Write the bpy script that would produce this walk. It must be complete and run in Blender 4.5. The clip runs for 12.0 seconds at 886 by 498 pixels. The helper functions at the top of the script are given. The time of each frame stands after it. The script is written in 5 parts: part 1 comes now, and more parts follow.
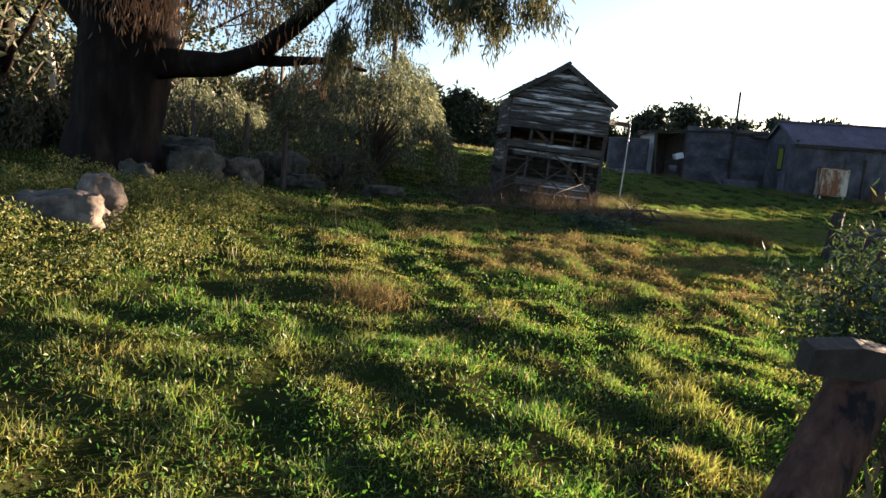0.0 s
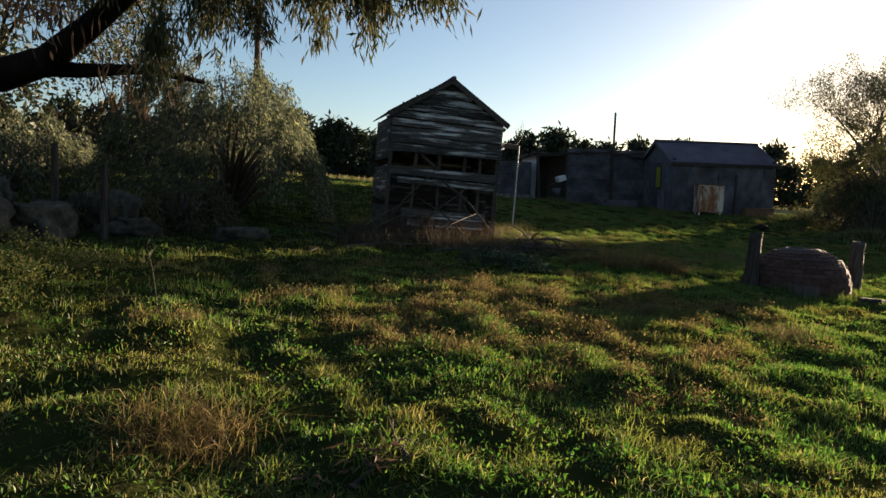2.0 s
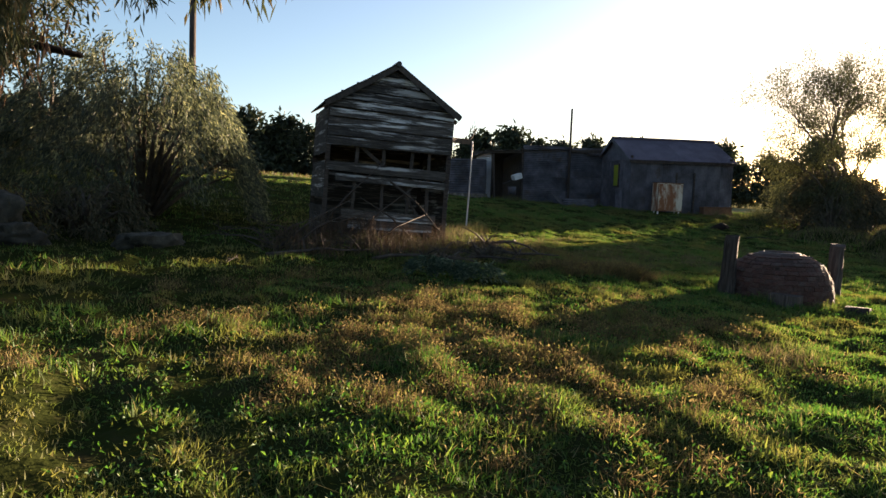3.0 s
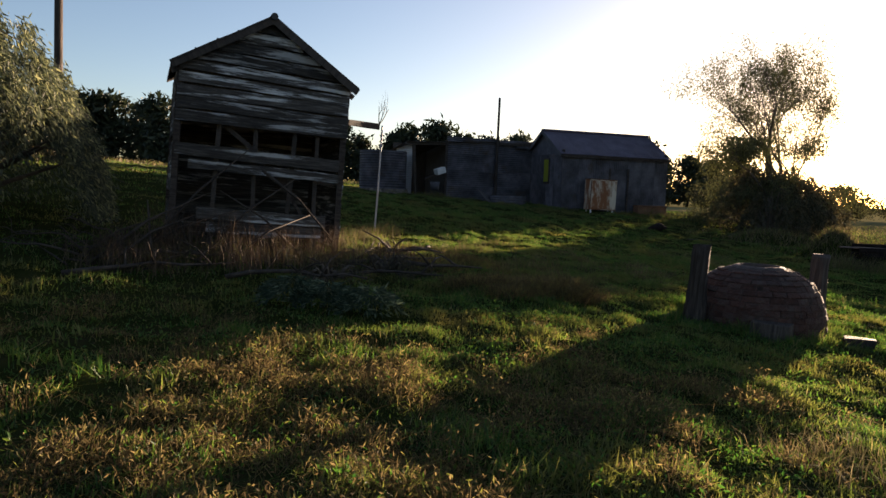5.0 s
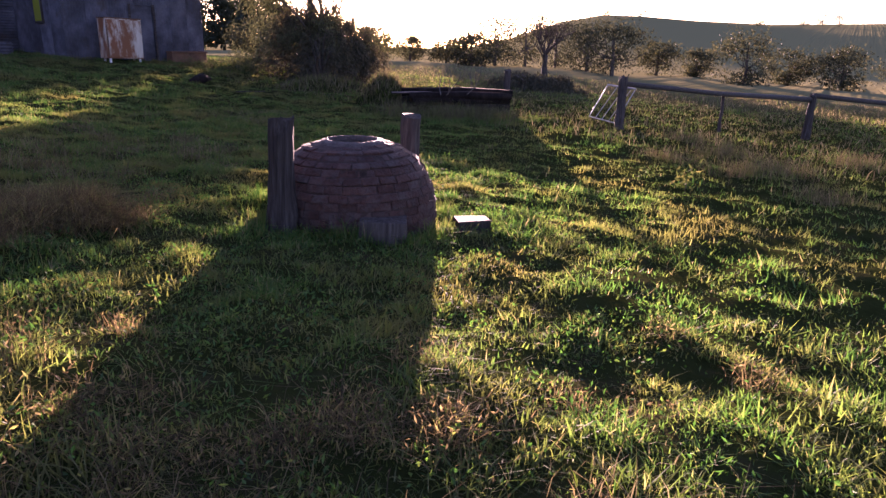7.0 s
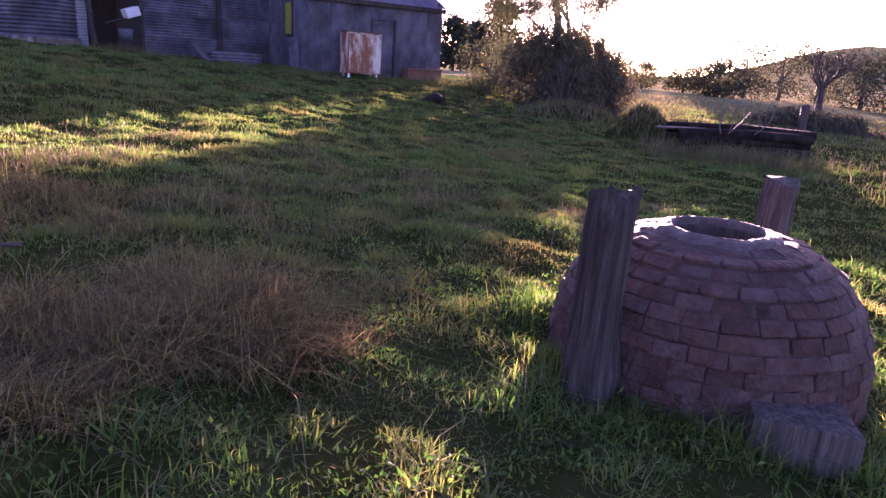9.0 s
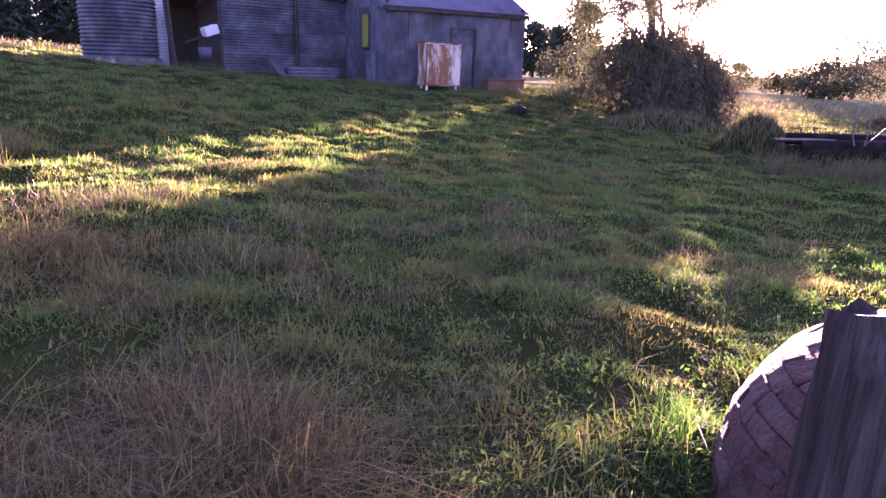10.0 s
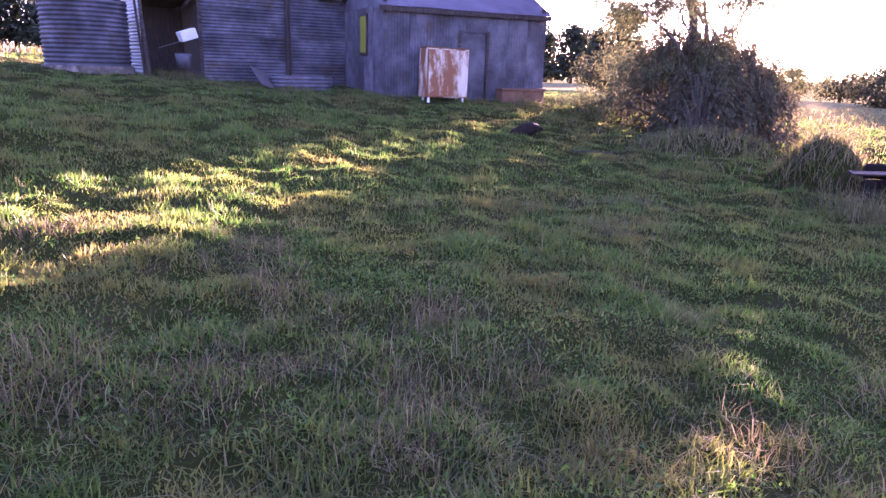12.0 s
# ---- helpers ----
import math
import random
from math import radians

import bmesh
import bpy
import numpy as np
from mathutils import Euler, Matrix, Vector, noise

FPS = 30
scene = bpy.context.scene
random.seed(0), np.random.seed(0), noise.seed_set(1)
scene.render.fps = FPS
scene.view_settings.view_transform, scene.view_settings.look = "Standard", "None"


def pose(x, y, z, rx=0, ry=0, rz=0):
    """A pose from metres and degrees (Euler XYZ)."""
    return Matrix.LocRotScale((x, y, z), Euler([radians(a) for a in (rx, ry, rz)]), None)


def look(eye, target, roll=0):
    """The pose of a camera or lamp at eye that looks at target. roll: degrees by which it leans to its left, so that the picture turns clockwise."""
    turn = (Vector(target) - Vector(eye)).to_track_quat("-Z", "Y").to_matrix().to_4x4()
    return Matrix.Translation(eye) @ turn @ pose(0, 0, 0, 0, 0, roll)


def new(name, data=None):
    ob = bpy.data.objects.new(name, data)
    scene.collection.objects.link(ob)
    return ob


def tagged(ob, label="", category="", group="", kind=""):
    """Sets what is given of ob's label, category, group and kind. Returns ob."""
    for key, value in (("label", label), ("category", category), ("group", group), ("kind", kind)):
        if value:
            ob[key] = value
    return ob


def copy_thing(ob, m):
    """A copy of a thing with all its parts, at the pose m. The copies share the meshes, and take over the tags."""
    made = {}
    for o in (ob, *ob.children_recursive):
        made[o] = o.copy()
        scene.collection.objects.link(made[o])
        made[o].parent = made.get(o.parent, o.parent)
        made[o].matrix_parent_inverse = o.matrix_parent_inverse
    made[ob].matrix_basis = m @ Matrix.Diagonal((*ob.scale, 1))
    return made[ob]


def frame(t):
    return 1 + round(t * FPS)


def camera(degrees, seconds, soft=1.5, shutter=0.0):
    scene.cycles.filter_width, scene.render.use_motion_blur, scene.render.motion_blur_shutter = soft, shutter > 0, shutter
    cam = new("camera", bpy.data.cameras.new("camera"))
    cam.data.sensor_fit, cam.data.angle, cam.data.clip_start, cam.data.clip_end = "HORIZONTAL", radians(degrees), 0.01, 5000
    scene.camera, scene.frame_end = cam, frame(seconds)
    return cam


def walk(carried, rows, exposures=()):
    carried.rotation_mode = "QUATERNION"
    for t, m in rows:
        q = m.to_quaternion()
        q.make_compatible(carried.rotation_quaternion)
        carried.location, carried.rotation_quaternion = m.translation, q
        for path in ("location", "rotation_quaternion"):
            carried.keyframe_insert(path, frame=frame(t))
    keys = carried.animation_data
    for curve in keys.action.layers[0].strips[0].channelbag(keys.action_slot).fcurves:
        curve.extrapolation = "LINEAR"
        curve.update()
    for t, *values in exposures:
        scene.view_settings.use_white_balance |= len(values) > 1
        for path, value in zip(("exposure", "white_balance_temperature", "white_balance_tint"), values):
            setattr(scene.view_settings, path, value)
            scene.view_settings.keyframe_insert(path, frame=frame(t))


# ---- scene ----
cam = camera(68.2, 12.0)
PATH = [
    (0, (0.144, 0.364, 1.377), (0.164, 2.345, 1.102), 4.1),
    (0.5, (0.17, 0.753, 1.4), (0.418, 2.737, 1.34), 2.3),
    (1, (0.237, 1.331, 1.479), (0.795, 3.243, 1.3), 2.3),
    (1.5, (0.2, 1.939, 1.426), (0.727, 3.86, 1.253), 3.1),
    (2, (0.25, 2.557, 1.385), (0.622, 4.514, 1.217), 1.7),
    (2.5, (0.4, 3.183, 1.374), (0.742, 5.147, 1.213), 1.8),
    (3, (0.7, 3.849, 1.395), (1.202, 5.778, 1.227), 1.6),
    (4.8, (1.737, 6.052, 1.409), (2.294, 7.966, 1.241), 1.3),
    (5, (1.888, 6.277, 1.392), (2.595, 8.14, 1.219), 2.1),
    (5.5, (2.286, 6.897, 1.395), (3.375, 8.562, 1.196), 1.5),
    (6, (2.697, 7.451, 1.396), (3.996, 8.947, 1.118), 1.0),
    (6.5, (3.069, 7.901, 1.444), (4.621, 9.024, 0.868), 1.4),
    (6.7, (3.261, 8.151, 1.465), (4.906, 9.127, 0.879), 1.3),
    (8.3, (4.841, 10.182, 1.381), (6.361, 11.343, 0.798), 3.2),
    (8.5, (4.927, 10.403, 1.379), (6.339, 11.701, 0.814), 1.4),
    (9, (5.186, 10.87, 1.353), (6.459, 12.313, 0.809), 3.3),
    (9.5, (5.537, 11.427, 1.356), (6.741, 12.93, 0.818), 2.3),
    (10, (5.827, 11.814, 1.42), (6.914, 13.406, 0.887), 1.6),
    (10.5, (6.253, 12.384, 1.5), (7.304, 13.999, 0.966), 1.3),
    (11, (6.779, 12.801, 1.549), (7.809, 14.429, 1.013), 2.6),
    (11.5, (7.283, 13.121, 1.599), (8.289, 14.765, 1.063), 2.4),
    (12, (7.933, 13.386, 1.539), (8.922, 15.044, 1.016), 1.6),
]
EXPOSURES = [(0.0, 3.4, 7700, 20), (0.5, 2.4, 7800, 14), (1.0, 2.3, 7700, 14), (2.0, 2.45, 7800, 15), (2.5, 2.6, 7900, 16), (3.0, 2.95, 8000, 18), (5.0, 2.5, 8000, 22), (5.5, 2.65, 7500, 29), (6.0, 2.3, 7000, 42), (6.5, 3.1, 6800, 54), (8.5, 4.15, 6500, 82), (9.5, 4.7, 6400, 88), (12.0, 5.4, 6300, 88)]
walk(cam, [(t, look(eye, target, roll)) for t, eye, target, roll in PATH], EXPOSURES)

# ---- light: low morning sun from the east-north-east under a clear sky ----
SUN_AZ, SUN_EL = 58.4, 4.6
world = bpy.data.worlds.new("sky")
scene.world = world
world.use_nodes = True
wn = world.node_tree
sky = wn.nodes.new("ShaderNodeTexSky")
sky.sky_type = "NISHITA"
sky.sun_disc = False
sky.sun_elevation, sky.sun_rotation = radians(SUN_EL), radians(SUN_AZ)
sky.air_density, sky.dust_density, sky.ozone_density = 0.75, 0.9, 2.2
wn.links.new(sky.outputs[0], wn.nodes["Background"].inputs[0])
wn.nodes["Background"].inputs[1].default_value = 0.06
sun = new("sun", bpy.data.lights.new("sun", "SUN"))
sun.data.energy, sun.data.angle, sun.data.color = 4.3, radians(0.6), (1.0, 0.85, 0.66)
sun_way = Vector((math.sin(radians(SUN_AZ)) * math.cos(radians(SUN_EL)), math.cos(radians(SUN_AZ)) * math.cos(radians(SUN_EL)), math.sin(radians(SUN_EL))))
sun.matrix_world = look(sun_way * 60, (0, 0, 0))


# ---- materials ----
def nodes_of(name):
    m = bpy.data.materials.new(name)
    m.use_nodes = True
    t = m.node_tree
    return m, t, t.nodes["Principled BSDF"]


def ramp(t, stops):
    r = t.nodes.new("ShaderNodeValToRGB")
    e = r.color_ramp.elements
    while len(e) < len(stops):
        e.new(0.5)
    for k, (p, c) in zip(e, stops):
        k.position, k.color = p, (*c, 1)
    return r


def surf(name, stops, scale=4.0, stretch=(1, 1, 1), rough=0.8, bump=0.3, bump_scale=30.0, metal=0.0, detail=6.0, vary=0.25, coat=None):
    """Two scales of noise in the object's own space, relief, and a tone of its own for each object. coat: (stops, scale) laid over in worn patches."""
    m, t, b = nodes_of(name)
    co = t.nodes.new("ShaderNodeTexCoord")
    mp = t.nodes.new("ShaderNodeMapping")
    mp.inputs["Scale"].default_value = stretch
    t.links.new(co.outputs["Object"], mp.inputs[0])
    info = t.nodes.new("ShaderNodeObjectInfo")
    shift = t.nodes.new("ShaderNodeVectorMath")
    shift.operation = "ADD"
    mul = t.nodes.new("ShaderNodeMath")
    mul.operation = "MULTIPLY"
    mul.inputs[1].default_value = 37.0
    t.links.new(info.outputs["Random"], mul.inputs[0])
    t.links.new(mp.outputs[0], shift.inputs[0])
    t.links.new(mul.outputs[0], shift.inputs[1])
    n = t.nodes.new("ShaderNodeTexNoise")
    n.inputs["Scale"].default_value, n.inputs["Detail"].default_value, n.inputs["Roughness"].default_value = scale, detail, 0.65
    t.links.new(shift.outputs[0], n.inputs["Vector"])
    r = ramp(t, stops)
    t.links.new(n.outputs["Fac"], r.inputs[0])
    colour = r.outputs[0]
    if coat:
        n3 = t.nodes.new("ShaderNodeTexNoise")
        n3.inputs["Scale"].default_value, n3.inputs["Detail"].default_value, n3.inputs["Roughness"].default_value = coat[1], 8, 0.7
        t.links.new(shift.outputs[0], n3.inputs["Vector"])
        cut = ramp(t, [(coat[2], (0, 0, 0)), (coat[3], (1, 1, 1))])
        t.links.new(n3.outputs["Fac"], cut.inputs[0])
        mx = t.nodes.new("ShaderNodeMixRGB")
        mx.inputs[2].default_value = (*coat[0], 1)
        t.links.new(cut.outputs[0], mx.inputs[0])
        t.links.new(colour, mx.inputs[1])
        colour = mx.outputs[0]
    hsv = t.nodes.new("ShaderNodeHueSaturation")
    rng = t.nodes.new("ShaderNodeMapRange")
    rng.inputs["To Min"].default_value, rng.inputs["To Max"].default_value = 1 - vary, 1 + vary
    t.links.new(info.outputs["Random"], rng.inputs[0])
    t.links.new(rng.outputs[0], hsv.inputs["Value"])
    t.links.new(colour, hsv.inputs["Color"])
    t.links.new(hsv.outputs[0], b.inputs["Base Color"])
    n2 = t.nodes.new("ShaderNodeTexNoise")
    n2.inputs["Scale"].default_value, n2.inputs["Detail"].default_value = bump_scale, 5
    t.links.new(shift.outputs[0], n2.inputs["Vector"])
    bp = t.nodes.new("ShaderNodeBump")
    bp.inputs["Strength"].default_value, bp.inputs["Distance"].default_value = bump, 0.02
    t.links.new(n2.outputs["Fac"], bp.inputs["Height"])
    t.links.new(bp.outputs[0], b.inputs["Normal"])
    b.inputs["Roughness"].default_value, b.inputs["Metallic"].default_value = rough, metal
    b.inputs["Specular IOR Level"].default_value = 0.3
    return m


def leafy(name, stops, through_it=0.45, gloss=0.06, patch=None, patch_scale=0.5):
    """Thin leaves and blades: light from behind shines through them. Each leaf has its own tone; patch tints wide stretches."""
    m, t, b = nodes_of(name)
    g = t.nodes.new("ShaderNodeNewGeometry")
    r = ramp(t, stops)
    t.links.new(g.outputs["Random Per Island"], r.inputs[0])
    colour = r.outputs[0]
    if patch:
        n = t.nodes.new("ShaderNodeTexNoise")
        n.inputs["Scale"].default_value, n.inputs["Detail"].default_value = patch_scale, 4
        t.links.new(g.outputs["Position"], n.inputs["Vector"])
        cut = ramp(t, [(0.44, (0, 0, 0)), (0.66, (1, 1, 1))])
        t.links.new(n.outputs["Fac"], cut.inputs[0])
        mx = t.nodes.new("ShaderNodeMixRGB")
        mx.inputs[2].default_value = (*patch, 1)
        t.links.new(cut.outputs[0], mx.inputs[0])
        t.links.new(colour, mx.inputs[1])
        colour = mx.outputs[0]
    d = t.nodes.new("ShaderNodeBsdfDiffuse")
    tr = t.nodes.new("ShaderNodeBsdfTranslucent")
    gl = t.nodes.new("ShaderNodeBsdfGlossy")
    gl.inputs["Roughness"].default_value = 0.55
    a, c = t.nodes.new("ShaderNodeMixShader"), t.nodes.new("ShaderNodeMixShader")
    a.inputs[0].default_value, c.inputs[0].default_value = through_it, gloss
    for k in (d, tr):
        t.links.new(colour, k.inputs["Color"])
    t.links.new(d.outputs[0], a.inputs[1])
    t.links.new(tr.outputs[0], a.inputs[2])
    t.links.new(a.outputs[0], c.inputs[1])
    t.links.new(gl.outputs[0], c.inputs[2])
    t.links.new(c.outputs[0], t.nodes["Material Output"].inputs[0])
    t.nodes.remove(b)
    return m


SOIL = surf("soil", [(0.3, (0.014, 0.018, 0.006)), (0.5, (0.024, 0.03, 0.009)), (0.7, (0.036, 0.031, 0.015))], 3.5, bump=0.8, bump_scale=24, rough=1.0, vary=0.0)
# beyond the near paddock the ground carries its own dry pasture colour
st = SOIL.node_tree
sb = st.nodes["Principled BSDF"]
sb.inputs["Specular IOR Level"].default_value = 0.0
s_geo, s_len, s_map, s_mix = st.nodes.new("ShaderNodeNewGeometry"), st.nodes.new("ShaderNodeVectorMath"), st.nodes.new("ShaderNodeMapRange"), st.nodes.new("ShaderNodeMixRGB")
s_len.operation = "LENGTH"
s_map.inputs["From Min"].default_value, s_map.inputs["From Max"].default_value = 30, 60
s_mix.inputs[2].default_value = (0.2, 0.175, 0.085, 1)
st.links.new(s_geo.outputs["Position"], s_len.inputs[0])
st.links.new(s_len.outputs["Value"], s_map.inputs[0])
st.links.new(s_map.outputs[0], s_mix.inputs[0])
st.links.new(sb.inputs["Base Color"].links[0].from_socket, s_mix.inputs[1])
st.links.new(s_mix.outputs[0], sb.inputs["Base Color"])
GRASS = leafy("grass_blades", [(0.0, (0.022, 0.08, 0.011)), (0.5, (0.058, 0.15, 0.02)), (0.85, (0.125, 0.175, 0.03)), (1.0, (0.28, 0.22, 0.1))], 0.6, 0.025, patch=(0.15, 0.14, 0.034), patch_scale=0.9)
CLOVER = leafy("clover_leaves", [(0.0, (0.018, 0.07, 0.01)), (0.6, (0.052, 0.15, 0.018)), (1.0, (0.13, 0.19, 0.028))], 0.5, 0.03)
STRAW = leafy("dry_grass", [(0.0, (0.06, 0.05, 0.024)), (0.5, (0.135, 0.11, 0.05)), (0.8, (0.26, 0.21, 0.11)), (0.81, (0.08, 0.13, 0.015)), (1.0, (0.12, 0.16, 0.025))], 0.35, 0.02)
RUSSET = leafy("russet_weed", [(0.0, (0.05, 0.036, 0.019)), (0.5, (0.13, 0.094, 0.042)), (0.8, (0.27, 0.2, 0.085)), (1.0, (0.16, 0.18, 0.035))], 0.45, 0.01)
WEED = leafy("weed_leaves", [(0.0, (0.018, 0.045, 0.008)), (0.5, (0.065, 0.09, 0.018)), (1.0, (0.19, 0.165, 0.05))], 0.4, 0.02)
FERN = leafy("fern_leaves", [(0.0, (0.015, 0.035, 0.02)), (0.7, (0.05, 0.08, 0.05)), (1.0, (0.15, 0.2, 0.13))], 0.3, 0.02)
GUM = leafy("gum_leaves", [(0.0, (0.026, 0.036, 0.018)), (0.7, (0.06, 0.07, 0.032)), (1.0, (0.14, 0.1, 0.045))], 0.3, 0.02)
DEAD_LEAF = leafy("fallen_dead_leaves", [(0.0, (0.035, 0.023, 0.016)), (1.0, (0.13, 0.085, 0.055))], 0.2, 0.02)
GUM_DEAD = leafy("dead_gum_leaves", [(0.0, (0.09, 0.04, 0.022)), (1.0, (0.27, 0.15, 0.08))], 0.35, 0.02)
WATTLE = leafy("wattle_leaves", [(0.0, (0.025, 0.034, 0.022)), (0.6, (0.075, 0.092, 0.055)), (0.85, (0.16, 0.18, 0.09)), (1.0, (0.32, 0.32, 0.16))], 0.4, 0.03)
SHRUB = leafy("shrub_leaves", [(0.0, (0.01, 0.022, 0.008)), (0.8, (0.034, 0.06, 0.016)), (1.0, (0.11, 0.13, 0.035))], 0.3, 0.06)
PADDOCK_LEAF = leafy("paddock_tree_leaves", [(0.0, (0.018, 0.022, 0.011)), (0.7, (0.05, 0.054, 0.024)), (1.0, (0.1, 0.09, 0.04))], 0.25, 0.02)
PEPPER = leafy("pepper_tree_leaves", [(0.0, (0.035, 0.045, 0.018)), (1.0, (0.12, 0.12, 0.048))], 0.22, 0.02)
PINE = leafy("pine_needles", [(0.0, (0.012, 0.02, 0.01)), (1.0, (0.04, 0.05, 0.022))], 0.15, 0.03)
SCRUB = leafy("scrub_leaves", [(0.0, (0.03, 0.034, 0.016)), (1.0, (0.1, 0.08, 0.045))], 0.25, 0.02)
BARK = surf("rough_bark", [(0.3, (0.006, 0.004, 0.004)), (0.55, (0.017, 0.012, 0.01)), (0.8, (0.045, 0.032, 0.026))], 5, (1, 1, 0.25), bump=1.0, bump_scale=9)
BARK.node_tree.nodes["Principled BSDF"].inputs["Specular IOR Level"].default_value = 0.05
DEADWOOD = surf("dark_dead_wood", [(0.3, (0.018, 0.013, 0.011)), (0.7, (0.075, 0.056, 0.045))], 8, bump=0.4)
STRUT = surf("brown_split_bark", [(0.4, (0.004, 0.0015, 0.001)), (0.46, (0.036, 0.013, 0.008)), (0.6, (0.07, 0.028, 0.018)), (0.8, (0.14, 0.075, 0.055))], 9, (1.5, 1.5, 0.6), bump=1.0, bump_scale=16)
TWIG = surf("twig_bark", [(0.3, (0.04, 0.031, 0.024)), (0.7, (0.11, 0.086, 0.068))], 8, bump=0.4)
PALE_BARK = surf("pale_bark", [(0.3, (0.25, 0.2, 0.16)), (0.6, (0.5, 0.44, 0.37))], 3, (1, 1, 0.3), bump=0.4)
BOARD = surf("weathered_board", [(0.25, (0.016, 0.013, 0.012)), (0.5, (0.055, 0.047, 0.042)), (0.75, (0.15, 0.135, 0.12))], 7, (0.5, 6, 6), bump=0.7, bump_scale=26, vary=0.5, coat=((0.5, 0.49, 0.48), 1.5, 0.54, 0.61))
TIMBER = surf("grey_timber", [(0.25, (0.016, 0.012, 0.011)), (0.5, (0.058, 0.046, 0.041)), (0.8, (0.13, 0.108, 0.096))], 6, (6, 6, 0.35), bump=0.8, bump_scale=22, vary=0.3)
TIMBER.node_tree.nodes["Principled BSDF"].inputs["Specular IOR Level"].default_value = 0.05
RAIL = surf("grey_rail", [(0.25, (0.04, 0.032, 0.027)), (0.8, (0.13, 0.105, 0.09))], 6, (0.4, 6, 6), bump=0.6, bump_scale=22)
IRON = surf("galvanised_iron", [(0.3, (0.024, 0.023, 0.027)), (0.5, (0.066, 0.065, 0.078)), (0.72, (0.145, 0.142, 0.165))], 1.3, bump=0.2, bump_scale=14, rough=0.65, metal=0.15, vary=0.22, coat=((0.06, 0.04, 0.03), 1.1, 0.56, 0.7))
BRIGHT_IRON = surf("bright_galvanised_iron", [(0.3, (0.36, 0.36, 0.39)), (0.7, (0.52, 0.52, 0.55))], 2, bump=0.1, rough=0.5, metal=0.2, vary=0.1)
ROOF_IRON = surf("purplish_roof_iron", [(0.3, (0.065, 0.05, 0.065)), (0.6, (0.12, 0.095, 0.12)), (0.8, (0.16, 0.13, 0.145))], 1.5, bump=0.15, bump_scale=12, rough=0.5, metal=0.3, vary=0.12)
OLD_ROOF = surf("dark_old_roof", [(0.3, (0.05, 0.045, 0.045)), (0.7, (0.13, 0.11, 0.1))], 2, bump=0.3, rough=0.7, metal=0.2)
RUST = surf("rusty_iron", [(0.25, (0.09, 0.045, 0.03)), (0.6, (0.2, 0.1, 0.06)), (0.85, (0.3, 0.17, 0.1))], 3, bump=0.4, rough=0.85)
CABINET_PAINT = surf("rust_stained_white_enamel", [(0.2, (0.4, 0.31, 0.22)), (0.7, (0.62, 0.54, 0.44))], 2, (1.4, 1.4, 0.5), bump=0.15, rough=0.45, vary=0.04, coat=((0.22, 0.075, 0.03), 1.7, 0.42, 0.54))
WHITE = surf("grimy_white", [(0.3, (0.6, 0.6, 0.6)), (0.7, (0.8, 0.8, 0.8))], 3, bump=0.05, rough=0.5)
BRICK = surf("old_brick", [(0.2, (0.022, 0.009, 0.007)), (0.5, (0.062, 0.025, 0.019)), (0.8, (0.1, 0.05, 0.038))], 9, bump=1.0, bump_scale=40, rough=0.9, vary=0.2, coat=((0.075, 0.05, 0.044), 5.0, 0.45, 0.64))
MORTAR = surf("lime_mortar", [(0.3, (0.018, 0.01, 0.008)), (0.7, (0.06, 0.034, 0.027))], 10, bump=0.8, bump_scale=40, rough=0.95)
# field stone in darker tones: the gum's shade is put into the colour
SHADED_STONE = surf("shaded_field_stone", [(0.3, (0.014, 0.014, 0.011)), (0.5, (0.04, 0.038, 0.03)), (0.75, (0.1, 0.088, 0.072))], 5, bump=0.9, bump_scale=14, rough=0.95)
CAPPING = surf("pale_mortar_capping", [(0.3, (0.035, 0.022, 0.018)), (0.7, (0.12, 0.09, 0.08))], 8, bump=0.8, bump_scale=40, rough=0.8)
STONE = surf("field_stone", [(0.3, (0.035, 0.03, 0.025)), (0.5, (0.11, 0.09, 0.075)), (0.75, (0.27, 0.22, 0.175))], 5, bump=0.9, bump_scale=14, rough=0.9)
# dark timber; also stands in for the shade down the cistern mouth
DARK = surf("dark_timber_and_shade", [(0.3, (0.03, 0.025, 0.022)), (0.7, (0.09, 0.07, 0.06))], 5, (4, 4, 0.5), bump=0.5)
PIPE = surf("pale_pipe", [(0.3, (0.2, 0.19, 0.18)), (0.7, (0.42, 0.41, 0.4))], 6, bump=0.1, rough=0.4, metal=0.3)
GLASS_LIT, gl_t, gl_b = nodes_of("yellow_green_pane")
gl_b.inputs["Base Color"].default_value = (0.2, 0.22, 0.025, 1)
gl_b.inputs["Roughness"].default_value = 0.25


# ---- building blocks ----
class Geo:
    def __init__(self):
        self.v, self.f = [], []

    def add(self, v, f, m=None):
        o = len(self.v)
        self.v += [tuple(m @ Vector(p)) if m else tuple(p) for p in v]
        self.f += [tuple(i + o for i in q) for q in f]
        return self

    def mesh(self, name, smooth=False):
        me = bpy.data.meshes.new(name)
        me.from_pydata(self.v, [], self.f)
        me.update()
        if smooth:
            me.polygons.foreach_set("use_smooth", [True] * len(me.polygons))
        return me


